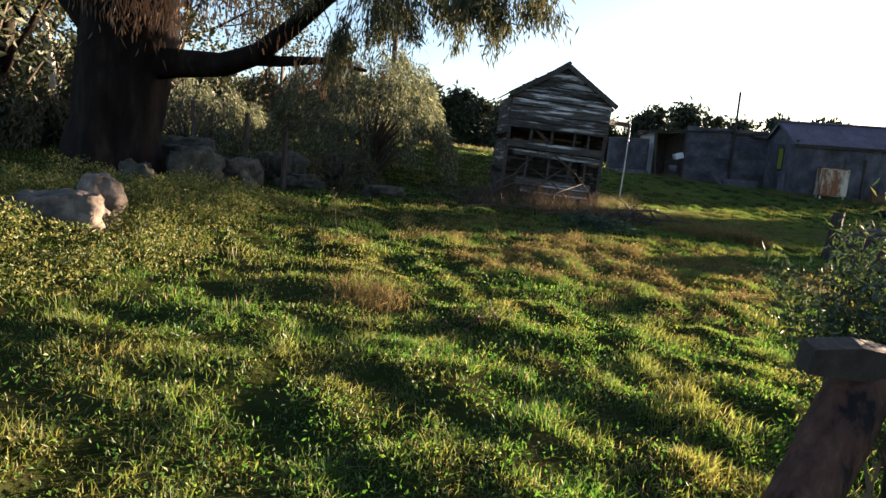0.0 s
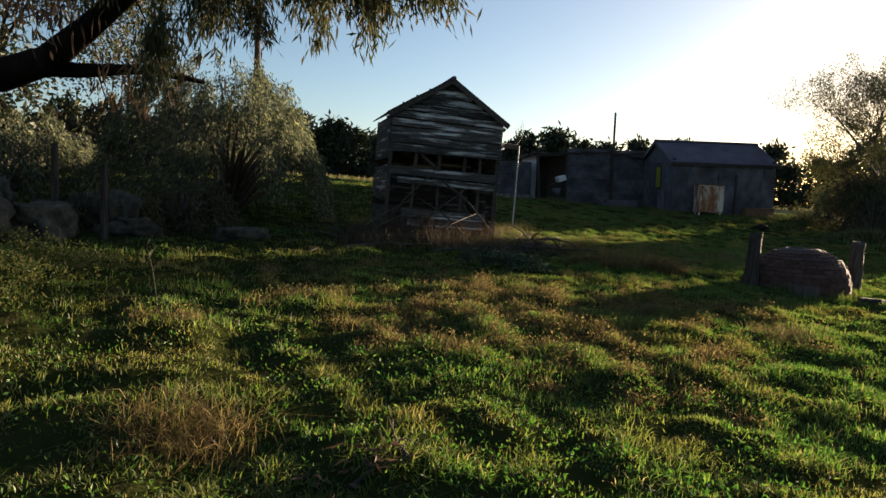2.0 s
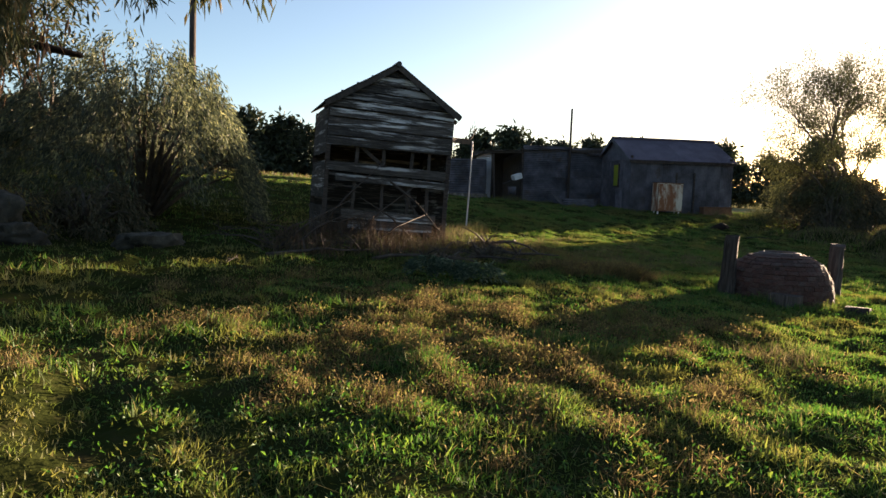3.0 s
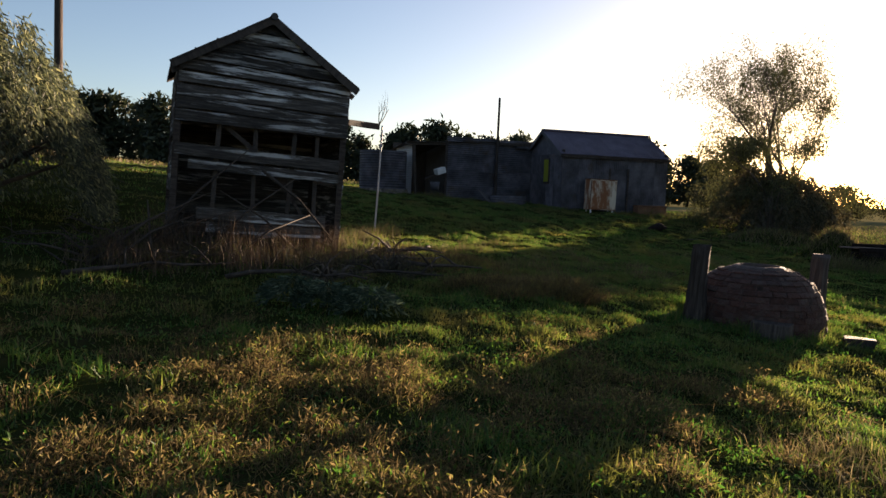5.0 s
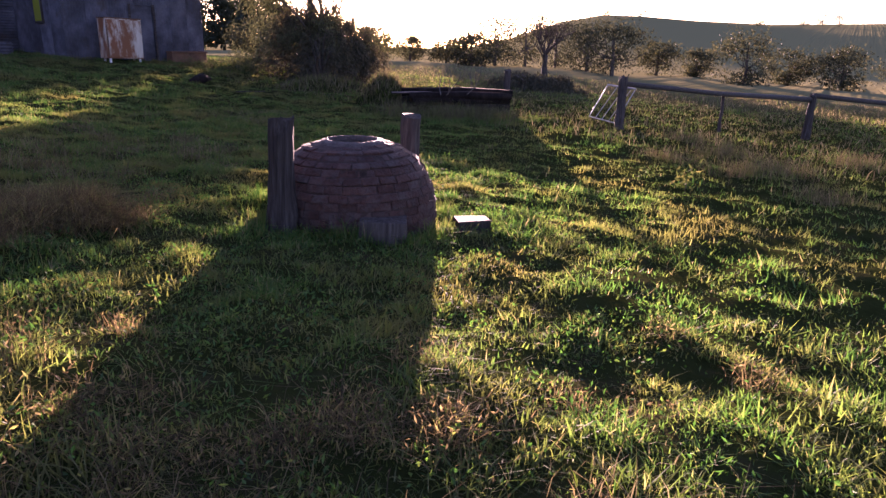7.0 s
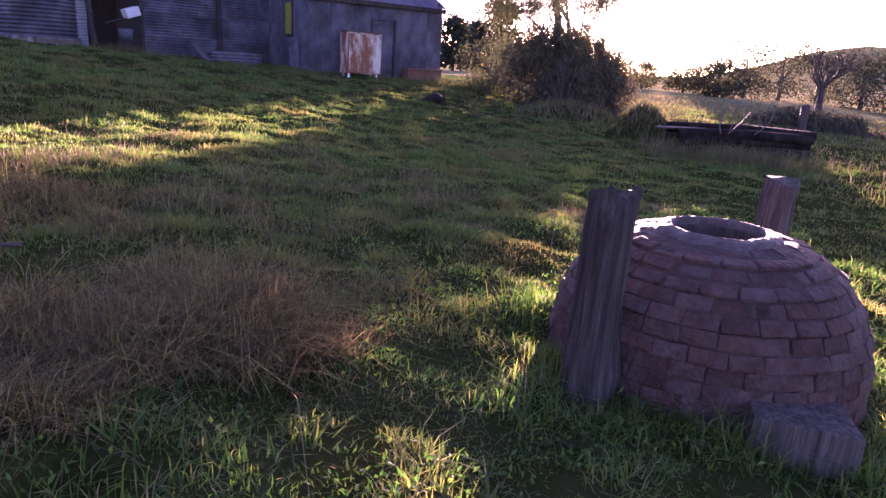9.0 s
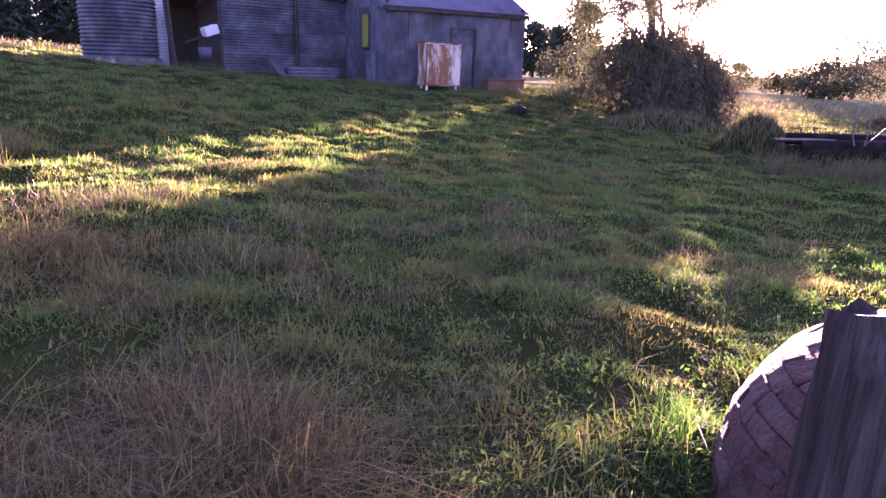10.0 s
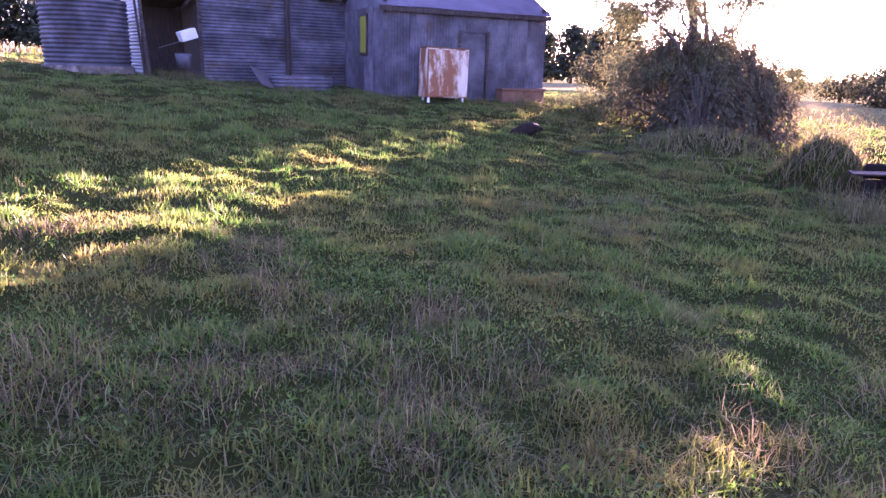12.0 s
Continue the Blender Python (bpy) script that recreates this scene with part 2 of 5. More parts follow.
def np_mesh(name, verts, tris, smooth=False):
    verts, tris = np.asarray(verts, np.float32), np.asarray(tris, np.int32)
    me = bpy.data.meshes.new(name)
    me.vertices.add(len(verts))
    me.vertices.foreach_set("co", verts.ravel())
    k = tris.shape[1]
    me.loops.add(tris.size)
    me.loops.foreach_set("vertex_index", tris.ravel())
    me.polygons.add(len(tris))
    me.polygons.foreach_set("loop_start", np.arange(0, tris.size, k, dtype=np.int32))
    me.polygons.foreach_set("use_smooth", np.full(len(tris), smooth))
    me.update(calc_edges=True)
    return me


def part(name, shape, material, parent=None, label="", m=None, smooth=False):
    me = shape.mesh(name, smooth) if isinstance(shape, Geo) else shape
    if material and not me.materials:
        me.materials.append(material)
    ob = new(name, me)
    if parent:
        ob.parent = parent
    if m:
        ob.matrix_basis = m
    if label:
        tagged(ob, label)
    return ob


def thing(name, label, category, m=None, group="", kind=""):
    ob = new(name)
    if m:
        ob.matrix_basis = m
    return tagged(ob, label, category, group, kind)


def plank(L, W, T, seed, segs=5, wob=0.006, warp=0.01, chamfer=0.15):
    """A worn sawn board, L along x, W along z from its middle, T along y, with ragged edges."""
    r = random.Random(seed)
    g = Geo()
    rings = []
    for i in range(segs + 1):
        x = (i / segs - 0.5) * L + (r.uniform(-0.5, 0.5) * wob * 3 if i in (0, segs) else 0)
        dz, dy = r.uniform(-warp, warp) * 0.5, r.uniform(-warp, warp) * 0.6
        w0, w1 = W / 2 + r.uniform(-wob, wob), W / 2 + r.uniform(-wob, wob)
        c = T * chamfer
        rings.append([(x, dy - T / 2 + c, dz - w0), (x, dy + T / 2, dz - w0 + c), (x, dy + T / 2 - c, dz + w1), (x, dy - T / 2, dz + w1 - c)])
    for q in rings:
        g.v += q
    for i in range(segs):
        for j in range(4):
            k = (j + 1) % 4
            g.f.append((i * 4 + j, i * 4 + k, i * 4 + 4 + k, i * 4 + 4 + j))
    g.f += [(3, 2, 1, 0), tuple(segs * 4 + j for j in range(4))]
    return g


def tube(points, radii, sides=8, seed=0, rough=0.0, g=None):
    """A tapering, knotty round member through points."""
    r = random.Random(seed)
    g = g or Geo()
    o = len(g.v)
    pts = [Vector(p) for p in points]
    side = None
    for i, p in enumerate(pts):
        d = (pts[min(i + 1, len(pts) - 1)] - pts[max(i - 1, 0)]).normalized()
        side = d.orthogonal().normalized() if side is None else (side - d * side.dot(d)).normalized()
        up = d.cross(side)
        for j in range(sides):
            a = 2 * math.pi * j / sides
            q = radii[i] * (1 + r.uniform(-rough, rough))
            g.v.append(tuple(p + side * (math.cos(a) * q) + up * (math.sin(a) * q)))
    for i in range(len(pts) - 1):
        for j in range(sides):
            k = (j + 1) % sides
            g.f.append((o + i * sides + j, o + i * sides + k, o + (i + 1) * sides + k, o + (i + 1) * sides + j))
    g.f += [tuple(o + j for j in reversed(range(sides))), tuple(o + (len(pts) - 1) * sides + j for j in range(sides))]
    return g


def box(sx, sy, sz, seed=0, wob=0.0, bevel=0.0):
    """A box with its foot at z 0, bevelled and slightly out of true."""
    r = random.Random(seed)
    bm = bmesh.new()
    bmesh.ops.create_cube(bm, size=1)
    for v in bm.verts:
        v.co = Vector((v.co.x * sx, v.co.y * sy, (v.co.z + 0.5) * sz)) + Vector([r.uniform(-wob, wob) for _ in range(3)])
    if bevel:
        bmesh.ops.bevel(bm, geom=list(bm.edges), offset=bevel, segments=2, affect="EDGES", profile=0.6)
    g = Geo()
    bm.verts.index_update()
    g.v = [tuple(v.co) for v in bm.verts]
    g.f = [tuple(v.index for v in f.verts) for f in bm.faces]
    bm.free()
    return g


def corrugated(W, H, pitch=0.08, depth=0.02, seed=0, bend=0.01, radius=0.0, ragged=0.0):
    """A sheet of corrugated iron with its ribs along z: W along x, H up from z 0. radius: rolled round the z axis."""
    r = random.Random(seed)
    n = max(8, int(W / pitch * 6))
    rows = 4
    a, ph = r.uniform(-bend, bend), r.uniform(0, 6)
    v, f = [], []
    for s in (0, 1):
        for k in range(rows + 1):
            for i in range(n + 1):
                x = W * (i / n - 0.5)
                y = math.sin(2 * math.pi * x / pitch) * depth / 2 + s * 0.004 + a * math.sin(3.1 * k / rows + ph + i * 0.02)
                z = H * k / rows + (ragged * math.sin(i * 0.9 + ph) * r.random() if k in (0, rows) else 0)
                if radius:
                    q = radius + y
                    v.append((q * math.sin(x / radius), -q * math.cos(x / radius), z))
                else:
                    v.append((x, y, z))
    m = n + 1
    for s in (0, 1):
        o = s * (rows + 1) * m
        for k in range(rows):
            for i in range(n):
                q = (o + k * m + i, o + k * m + i + 1, o + (k + 1) * m + i + 1, o + (k + 1) * m + i)
                f.append(q if s == 0 else q[::-1])
    o = (rows + 1) * m
    for i in range(n):
        f.append((i + 1, i, o + i, o + i + 1))
        f.append((rows * m + i, rows * m + i + 1, o + rows * m + i + 1, o + rows * m + i))
    return Geo().add(v, f)


def lattice_noise(x, y, cell, seed):
    x, y = np.asarray(x, float) / cell, np.asarray(y, float) / cell
    xi, yi = np.floor(x), np.floor(y)
    u, w = x - xi, y - yi
    u, w = u * u * (3 - 2 * u), w * w * (3 - 2 * w)

    def h(a, b):
        q = np.sin(a * 127.1 + b * 311.7 + seed * 74.7) * 43758.5453
        return (q - np.floor(q)) * 2 - 1
    return (h(xi, yi) * (1 - u) + h(xi + 1, yi) * u) * (1 - w) + (h(xi, yi + 1) * (1 - u) + h(xi + 1, yi + 1) * u) * w


def step(a, b, x):
    u = np.clip((np.asarray(x, float) - a) / (b - a), 0, 1)
    return u * u * (3 - 2 * u)


def rolling(x, y):
    """The lie of the land: a paddock that rises to the sheds and falls away eastwards, with a hill beyond."""
    x, y = np.asarray(x, float), np.asarray(y, float)
    xe = np.where(x < 13, x, 13 + (np.minimum(x, 120) - 13) * 0.25)
    xe = np.where(x < -6, -6 + (np.maximum(x, -60) + 6) * 0.3, xe)
    ye = np.where(y < 36, np.maximum(y, -20), 36 + (np.minimum(y, 120) - 36) * 0.25)
    z = -0.22 - 0.0536 * xe + 0.0484 * ye + 0.5 * step(19, 29, y) * step(28, 18, x)
    far = np.hypot(x, y)
    az = np.degrees(np.arctan2(x, y))
    hill = step(58, 72, az) * step(128, 96, az) * (1 + 0.12 * np.sin(az * 0.21))
    z = z + hill * 20 * step(110, 420, far)
    return z + 0.35 * lattice_noise(x, y, 23, 9) * step(34, 60, far)


def ground_z(x, y):
    lumps = 0.034 * lattice_noise(x, y, 0.85, 1) + 0.046 * lattice_noise(x, y, 0.37, 2) + 0.034 * lattice_noise(x, y, 0.19, 3)
    return rolling(x, y) + lumps


def gz(x, y):
    return float(ground_z(x, y))


def on_ground(x, y, rz=0.0, dz=0.0, rx=0.0, ry=0.0):
    return pose(x, y, gz(x, y) + dz, rx, ry, rz)


def blades(xy, height, width, rng, lean=0.5, z=None, curl=0.5):
    """Grass blades of five points each, standing on the ground at xy."""
    n = len(xy)
    h = height * rng.uniform(0.55, 1.25, n)
    w = width * rng.uniform(0.7, 1.3, n)
    a, b = rng.uniform(0, 2 * np.pi, n), rng.uniform(0, 2 * np.pi, n)
    k = np.abs(rng.normal(0, lean, n))
    foot = np.c_[xy, (ground_z(xy[:, 0], xy[:, 1]) if z is None else z) - 0.01]
    side = np.c_[np.cos(a), np.sin(a), np.zeros(n)] * w[:, None] / 2
    out = np.c_[np.cos(b), np.sin(b), np.zeros(n)]
    mid = foot + out * (h * k * 0.35)[:, None] + np.c_[np.zeros((n, 2)), h * 0.6]
    tip = foot + out * (h * k * (0.6 + curl))[:, None] + np.c_[np.zeros((n, 2)), h * np.clip(1.05 - 0.35 * k * curl, 0.4, 1.05)]
    v = np.stack([foot - side, foot + side, mid + side * 0.7, mid - side * 0.7, tip], 1).reshape(-1, 3)
    base = (np.arange(n) * 5)[:, None]
    tri = np.concatenate([base + np.array([[0, 1, 2]]), base + np.array([[0, 2, 3]]), base + np.array([[3, 2, 4]])], 0)
    return v, tri


def spikes(xy, height, width, rng, lean=0.8):
    """Plainer one-faced blades for grass further off."""
    n = len(xy)
    h = height * rng.uniform(0.55, 1.25, n)
    a, b = rng.uniform(0, 2 * np.pi, n), rng.uniform(0, 2 * np.pi, n)
    k = np.abs(rng.normal(0, lean, n))
    foot = np.c_[xy, ground_z(xy[:, 0], xy[:, 1]) - 0.01]
    side = np.c_[np.cos(a), np.sin(a), np.zeros(n)] * (width * rng.uniform(0.35, 0.65, n))[:, None]
    tip = foot + np.c_[np.cos(b) * h * k, np.sin(b) * h * k, h * np.clip(1.05 - 0.2 * k, 0.4, 1.05)]
    return np.stack([foot - side, foot + side, tip], 1).reshape(-1, 3), np.arange(n * 3).reshape(-1, 3)


def leaf_set(at, way, length, width, rng):
    """Rhombic, slightly folded leaves at the points given, along the ways given."""
    n = len(at)
    L = length * rng.uniform(0.6, 1.3, n)[:, None]
    W = width * rng.uniform(0.7, 1.3, n)[:, None]
    way = way / (np.linalg.norm(way, axis=1, keepdims=True) + 1e-9)
    s = np.cross(way, rng.normal(size=(n, 3)))
    s /= np.linalg.norm(s, axis=1, keepdims=True) + 1e-9
    up = np.cross(s, way)
    mid = at + way * L * 0.45 + up * W * 0.25
    v = np.stack([at, mid + s * W / 2, at + way * L, mid - s * W / 2], 1).reshape(-1, 3)
    base = (np.arange(n) * 4)[:, None]
    return v, np.concatenate([base + np.array([[0, 1, 2]]), base + np.array([[0, 2, 3]])], 0)


def merge(sets):
    vs, ts, o = [], [], 0
    for v, t in sets:
        vs.append(v)
        ts.append(t + o)
        o += len(v)
    return np.concatenate(vs), np.concatenate(ts)


def grow(r, at, way, length, radius, depth, spread=0.6, droop=0.0, wood=None, tips=None, kids=3, shrink=0.68):
    """A branching limb: tubes go into wood, the points along the fine twigs into tips."""
    at, way = Vector(at), Vector(way).normalized()
    pts, rad = [at.copy()], [radius]
    n = 4
    for i in range(n):
        way = (way + Vector((r.uniform(-1, 1), r.uniform(-1, 1), r.uniform(-0.7, 1) - droop)) * 0.2).normalized()
        at = at + way * (length / n)
        pts.append(at.copy())
        rad.append(radius * (1 - 0.45 * (i + 1) / n))
        if depth <= 1:
            tips.append((at.copy(), way.copy()))
    tube(pts, rad, 7 if radius > 0.05 else 5 if radius > 0.015 else 3, r.random(), 0.08, wood)
    if depth > 0:
        for k in range(kids):
            i = r.choice((2, 3, 4, 4))
            w = (way + Vector((r.uniform(-1, 1), r.uniform(-1, 1), r.uniform(-0.5, 0.9) - droop)) * spread).normalized()
            grow(r, pts[i], w, length * r.uniform(shrink - 0.12, shrink + 0.12), rad[i] * 0.62, depth - 1, spread, droop, wood, tips, kids, shrink)


def leaves_on(tips, per, length, width, rng, scatter, hang=0.6):
    at = np.array([tuple(p) for p, _ in tips])
    way = np.array([tuple(w) for _, w in tips])
    at, way = np.repeat(at, per, 0), np.repeat(way, per, 0)
    at = at + rng.normal(0, scatter, at.shape)
    way = way * 0.5 + rng.normal(0, 0.55, way.shape) + np.array([0, 0, -hang])
    return leaf_set(at, way, length, width, rng)


# ---- the ground: one sheet, fine under the walk, out to the horizon ----
def spread_axis(a, b, d, far_a, far_b):
    mid = list(np.arange(a, b + d / 2, d))
    lo, hi, s = [], [], d
    p = a
    while p > far_a:
        s *= 1.22
        p -= s
        lo.append(p)
    p, s = b, d
    while p < far_b:
        s *= 1.22
        p += s
        hi.append(p)
    return np.array(lo[::-1] + mid + hi)


gx, gy = spread_axis(-6, 15, 0.095, -1500, 1500), spread_axis(-3, 22, 0.095, -1500, 1500)
X, Y = np.meshgrid(gx, gy)
nx, ny = len(gx), len(gy)
cells = (np.arange(ny - 1)[:, None] * nx + np.arange(nx - 1)[None, :]).ravel()[:, None]
ground = part("ground", np_mesh("ground", np.c_[X.ravel(), Y.ravel(), ground_z(X, Y).ravel()], cells + np.array([[0, 1, nx + 1, nx]]), True), SOIL)
tagged(ground, "lumpy paddock soil under green and dry grass", "ground", kind="structure")

# ---- grass ----
rng = np.random.default_rng(4)
LINE = np.array([(0.1, 0.0), (0.3, 3.0), (1.9, 6.3), (3.3, 8.2), (5.0, 10.5), (6.2, 12.3), (8.0, 13.4), (10.0, 16.0)])


def off_line(p):
    best = np.full(len(p), 1e9)
    for a, b in zip(LINE[:-1], LINE[1:]):
        d = b - a
        k = np.clip(((p - a) @ d) / (d @ d), 0, 1)
        best = np.minimum(best, np.hypot(*(p - a - k[:, None] * d).T))
    return best


def sown(count, x0, x1, y0, y1, near, far):
    """Tuft feet, thick within near metres of the walk and thinning out to far."""
    p = np.c_[rng.uniform(x0, x1, count), rng.uniform(y0, y1, count)]
    d = off_line(p)
    keep = rng.random(count) < np.clip(1 - (d - near) / (far - near), 0, 1) ** 1.5 * np.clip(0.85 + 0.9 * lattice_noise(p[:, 0], p[:, 1], 0.26, 31), 0.28, 1)
    return p[keep]


def tufts(feet, per, spread, height, width, lean, plain=False):
    xy = np.repeat(feet, per, 0) + rng.normal(0, spread, (len(feet) * per, 2))
    size = 0.85 + 0.85 * lattice_noise(xy[:, 0], xy[:, 1], 0.27, 21) + 0.3 * lattice_noise(xy[:, 0], xy[:, 1], 1.9, 22)
    return (spikes if plain else blades)(xy, height * np.clip(size, 0.55, 2.0), width, rng, lean)


lawn = merge([tufts(sown(86000, -3.5, 12.5, 1.0, 18.5, 1.0, 5.0), 8, 0.03, 0.066, 0.0066, 1.5),
              tufts(sown(66000, -7, 19, 2.0, 28, 4.0, 11.0), 8, 0.045, 0.06, 0.011, 1.2, True),
              tufts(np.c_[rng.uniform(4, 20, 24000), rng.uniform(15, 30, 24000)], 10, 0.07, 0.06, 0.012, 0.9, True),
              tufts(np.c_[rng.uniform(-12, 32, 26000), rng.uniform(6, 42, 26000)], 7, 0.1, 0.08, 0.018, 0.9, True)])
grass = part("grass", np_mesh("grass", *lawn), GRASS)
tagged(grass, "short tufted green paddock grass with dry blades", "grass", kind="stuff")
feet = sown(300000, -5, 14, 1.0, 20, 0.8, 5.5)
feet = feet[lattice_noise(feet[:, 0], feet[:, 1], 0.45, 35) > -0.2]
low = np.c_[feet, ground_z(feet[:, 0], feet[:, 1]) + rng.random(len(feet)) ** 1.5 * 0.06]
clover = part("clover", np_mesh("clover", *leaf_set(low, rng.normal(0, 1, low.shape) + np.array([0, 0, 0.4]), 0.034, 0.014, rng)), CLOVER)
tagged(clover, "low broad-leaved green weeds in patches through the grass", "weeds", kind="stuff")


# ---- the small weatherboard barn, leaning, its lower boards gone ----
barn = thing("weatherboard_barn", "leaning grey weatherboard barn with flaking white paint and missing boards", "barn", pose(2.7, 15.97, 0.36, 0, 3.2, 3.5))
HW, EAVE, PEAK, DEEP = 1.15, 2.58, 3.31, 1.9


def board_on(parent, x0, x1, z, y, w, seed, rz=0.0, tilt=0.0, name="weatherboard"):
    part(name, plank(x1 - x0, w, 0.022, seed, 6, 0.007, 0.012), BOARD, parent, m=pose((x0 + x1) / 2, y, z, tilt, random.Random(seed).uniform(-0.5, 0.5), rz))


k = 0
r_gap = random.Random(12)
z = 1.82
while z < PEAK - 0.1:
    half = HW + 0.03 if z < EAVE else (PEAK - z - 0.06) / (PEAK - EAVE) * (HW + 0.06)
    if half > 0.1:
        board_on(barn, -half, half, z + 0.08, -0.03, r_gap.uniform(0.143, 0.16), 100 + k, tilt=-5)
    z += 0.165
    k += 1
for x0, x1, zz, w in ((-1.18, 1.1, 1.43, 0.17), (-1.0, 1.1, 1.24, 0.13), (-0.85, 0.95, 0.58, 0.16), (-0.7, 0.9, 0.4, 0.15)):
    k += 1
    board_on(barn, x0, x1, zz, -0.03, w, 100 + k, tilt=-4)
# added panel: stops daylight between the gable boards, dark like the gaps' shade
part("lining", Geo().add([(x, y, z) for y in (0.035, 0.05) for x, z in ((-HW, 1.82), (HW, 1.82), (HW, EAVE), (0, PEAK - 0.02), (-HW, EAVE))],
     [(4, 3, 2, 1, 0), (5, 6, 7, 8, 9), (0, 1, 6, 5), (1, 2, 7, 6), (2, 3, 8, 7), (3, 4, 9, 8), (4, 0, 5, 9)]), DARK, barn, "added dark panel that keeps daylight out of the gable's gaps")
for x, w in ((-HW, 0.1), (HW, 0.1)):
    for y in (0.03, DEEP):
        part("corner_post", plank(2.62, w, 0.1, 3 + int(x * 10 + y), 5, 0.006, 0.01), TIMBER, barn, m=pose(x, y, 1.25, 0, 90, 0))
for i, x in enumerate((-0.62, -0.1, 0.42, 0.78)):
    part("stud", plank(2.4, 0.07, 0.05, 20 + i, 5), DARK, barn, m=pose(x, 0.05, 1.2, 0, 90 + random.Random(i).uniform(-2, 2), 0))
part("brace", plank(1.3, 0.07, 0.03, 31, 5), DARK, barn, m=pose(-0.1, 0.09, 1.5, 0, 38, 0))
part("brace", plank(1.5, 0.06, 0.03, 32, 5), TIMBER, barn, m=pose(0.45, 0.08, 0.9, 0, 55, 0))
for side in (-1, 1):
    for i in range(15):
        if i in (4, 9) and side < 0:
            continue
        part("weatherboard", plank(DEEP, 0.185, 0.022, 60 + i + side * 40, 5), BOARD, barn, m=pose(side * (HW + 0.03), DEEP / 2, 0.12 + i * 0.165, 5 * side, 0, 90))
for i in range(15):
    part("weatherboard", plank(HW * 2, 0.185, 0.022, 160 + i, 5), BOARD, barn, m=pose(0, DEEP, 0.12 + i * 0.165, -5, 0, 0))
part("gable_back", Geo().add([(-HW, DEEP + 0.0, EAVE - 0.05), (HW, DEEP, EAVE - 0.05), (0, DEEP, PEAK), (-HW, DEEP + 0.03, EAVE - 0.05), (HW, DEEP + 0.03, EAVE - 0.05), (0, DEEP + 0.03, PEAK)],
     [(0, 1, 2), (5, 4, 3), (0, 3, 4, 1), (1, 4, 5, 2), (2, 5, 3, 0)]), BOARD, barn)
slope = math.hypot(HW + 0.13, PEAK - EAVE + 0.08)
ang = math.degrees(math.atan2(PEAK - EAVE + 0.08, HW + 0.13))
for side in (-1, 1):
    g = corrugated(DEEP + 0.3, slope, seed=5 + side)
    part("roof_sheet", g, OLD_ROOF, barn, m=pose(0, DEEP / 2, PEAK + 0.07, 0, 0, 90) @ pose(0, 0, 0, -side * 1.0 * (180 - (90 - ang)), 0, 0))
    part("barge_board", plank(slope, 0.11, 0.03, 7 + side, 5, 0.004, 0.008), DARK, barn, m=pose(side * (HW + 0.13) / 2, -0.13, PEAK + 0.02 - (PEAK - EAVE + 0.08) / 2, 0, side * ang, 0))
    part("rafter", plank(slope, 0.08, 0.05, 9 + side, 4), DARK, barn, m=pose(side * (HW + 0.1) / 2, 0.06, PEAK - 0.08 - (PEAK - EAVE) / 2, 0, side * ang, 0))
part("ridge_cap", tube([(0, -0.18, PEAK + 0.06), (0, DEEP + 0.15, PEAK + 0.06)], [0.05, 0.05], 8), OLD_ROOF, barn)


# ---- the iron shed with the gable ----
def shed_point(u, d, z):
    return pose(15, 28.3, 0, 0, 0, -5) @ Vector((u, d, z))


shed = thing("iron_shed", "grey corrugated iron shed with a purplish gabled roof", "shed", pose(15, 28.3, 0, 0, 0, -5))
SL, SD, SE, SR = 4.62, 3.5, 3.0, 3.95
for i, (a, b, z0, z1) in enumerate(((0, 0.72, 0.4, 2.98), (0.7, 1.42, 0.4, 2.98), (1.4, 2.08, 0.4, 2.98), (2.06, 2.84, 2.52, 2.98), (2.82, 3.44, 0.3, 2.98), (3.42, 4.04, 0.3, 2.98), (4.02, SL, 0.3, 2.98))):
    part("wall_sheet", corrugated(b - a, z1 - z0, seed=i, bend=0.012), IRON, shed, m=pose((a + b) / 2, -0.004 * (i % 2), z0))
for i in range(5):
    part("wall_sheet", corrugated(0.72, 2.65, seed=20 + i), IRON, shed, m=pose(-0.005 * (i % 2), 0.35 + i * 0.7, 0.4, 0, 0, -90))
    part("wall_sheet", corrugated(0.72, 2.65, seed=30 + i), IRON, shed, m=pose(SL + 0.005 * (i % 2), 0.35 + i * 0.7, 0.4, 0, 0, 90))
part("back_wall", box(SL, 0.03, 2.6), IRON, shed, m=pose(SL / 2, SD, 0.4))
for u in (-0.002, SL):
    part("gable_wall", Geo().add([(u, -0.0, SE), (u, SD, SE), (u, SD / 2, SR), (u + 0.03, 0, SE), (u + 0.03, SD, SE), (u + 0.03, SD / 2, SR)],
         [(2, 1, 0), (3, 4, 5), (1, 4, 3, 0), (2, 5, 4, 1), (0, 3, 5, 2)]), IRON, shed)
sl = math.hypot(SD / 2 + 0.12, SR - SE + 0.06)
sa = math.degrees(math.atan2(SR - SE + 0.06, SD / 2 + 0.12))
for i in range(6):
    w = (SL + 0.24) / 6
    part("roof_sheet", corrugated(w + 0.04, sl, seed=40 + i, depth=0.022), ROOF_IRON, shed, m=pose(-0.12 + w * (i + 0.5), -0.12, SE + 0.02 + 0.004 * (i % 2), -(90 - sa), 0, 0))
    part("roof_sheet", corrugated(w + 0.04, sl, seed=50 + i, depth=0.022), ROOF_IRON, shed, m=pose(-0.12 + w * (i + 0.5), SD + 0.12, SE + 0.02 + 0.004 * (i % 2), 90 - sa, 0, 0))
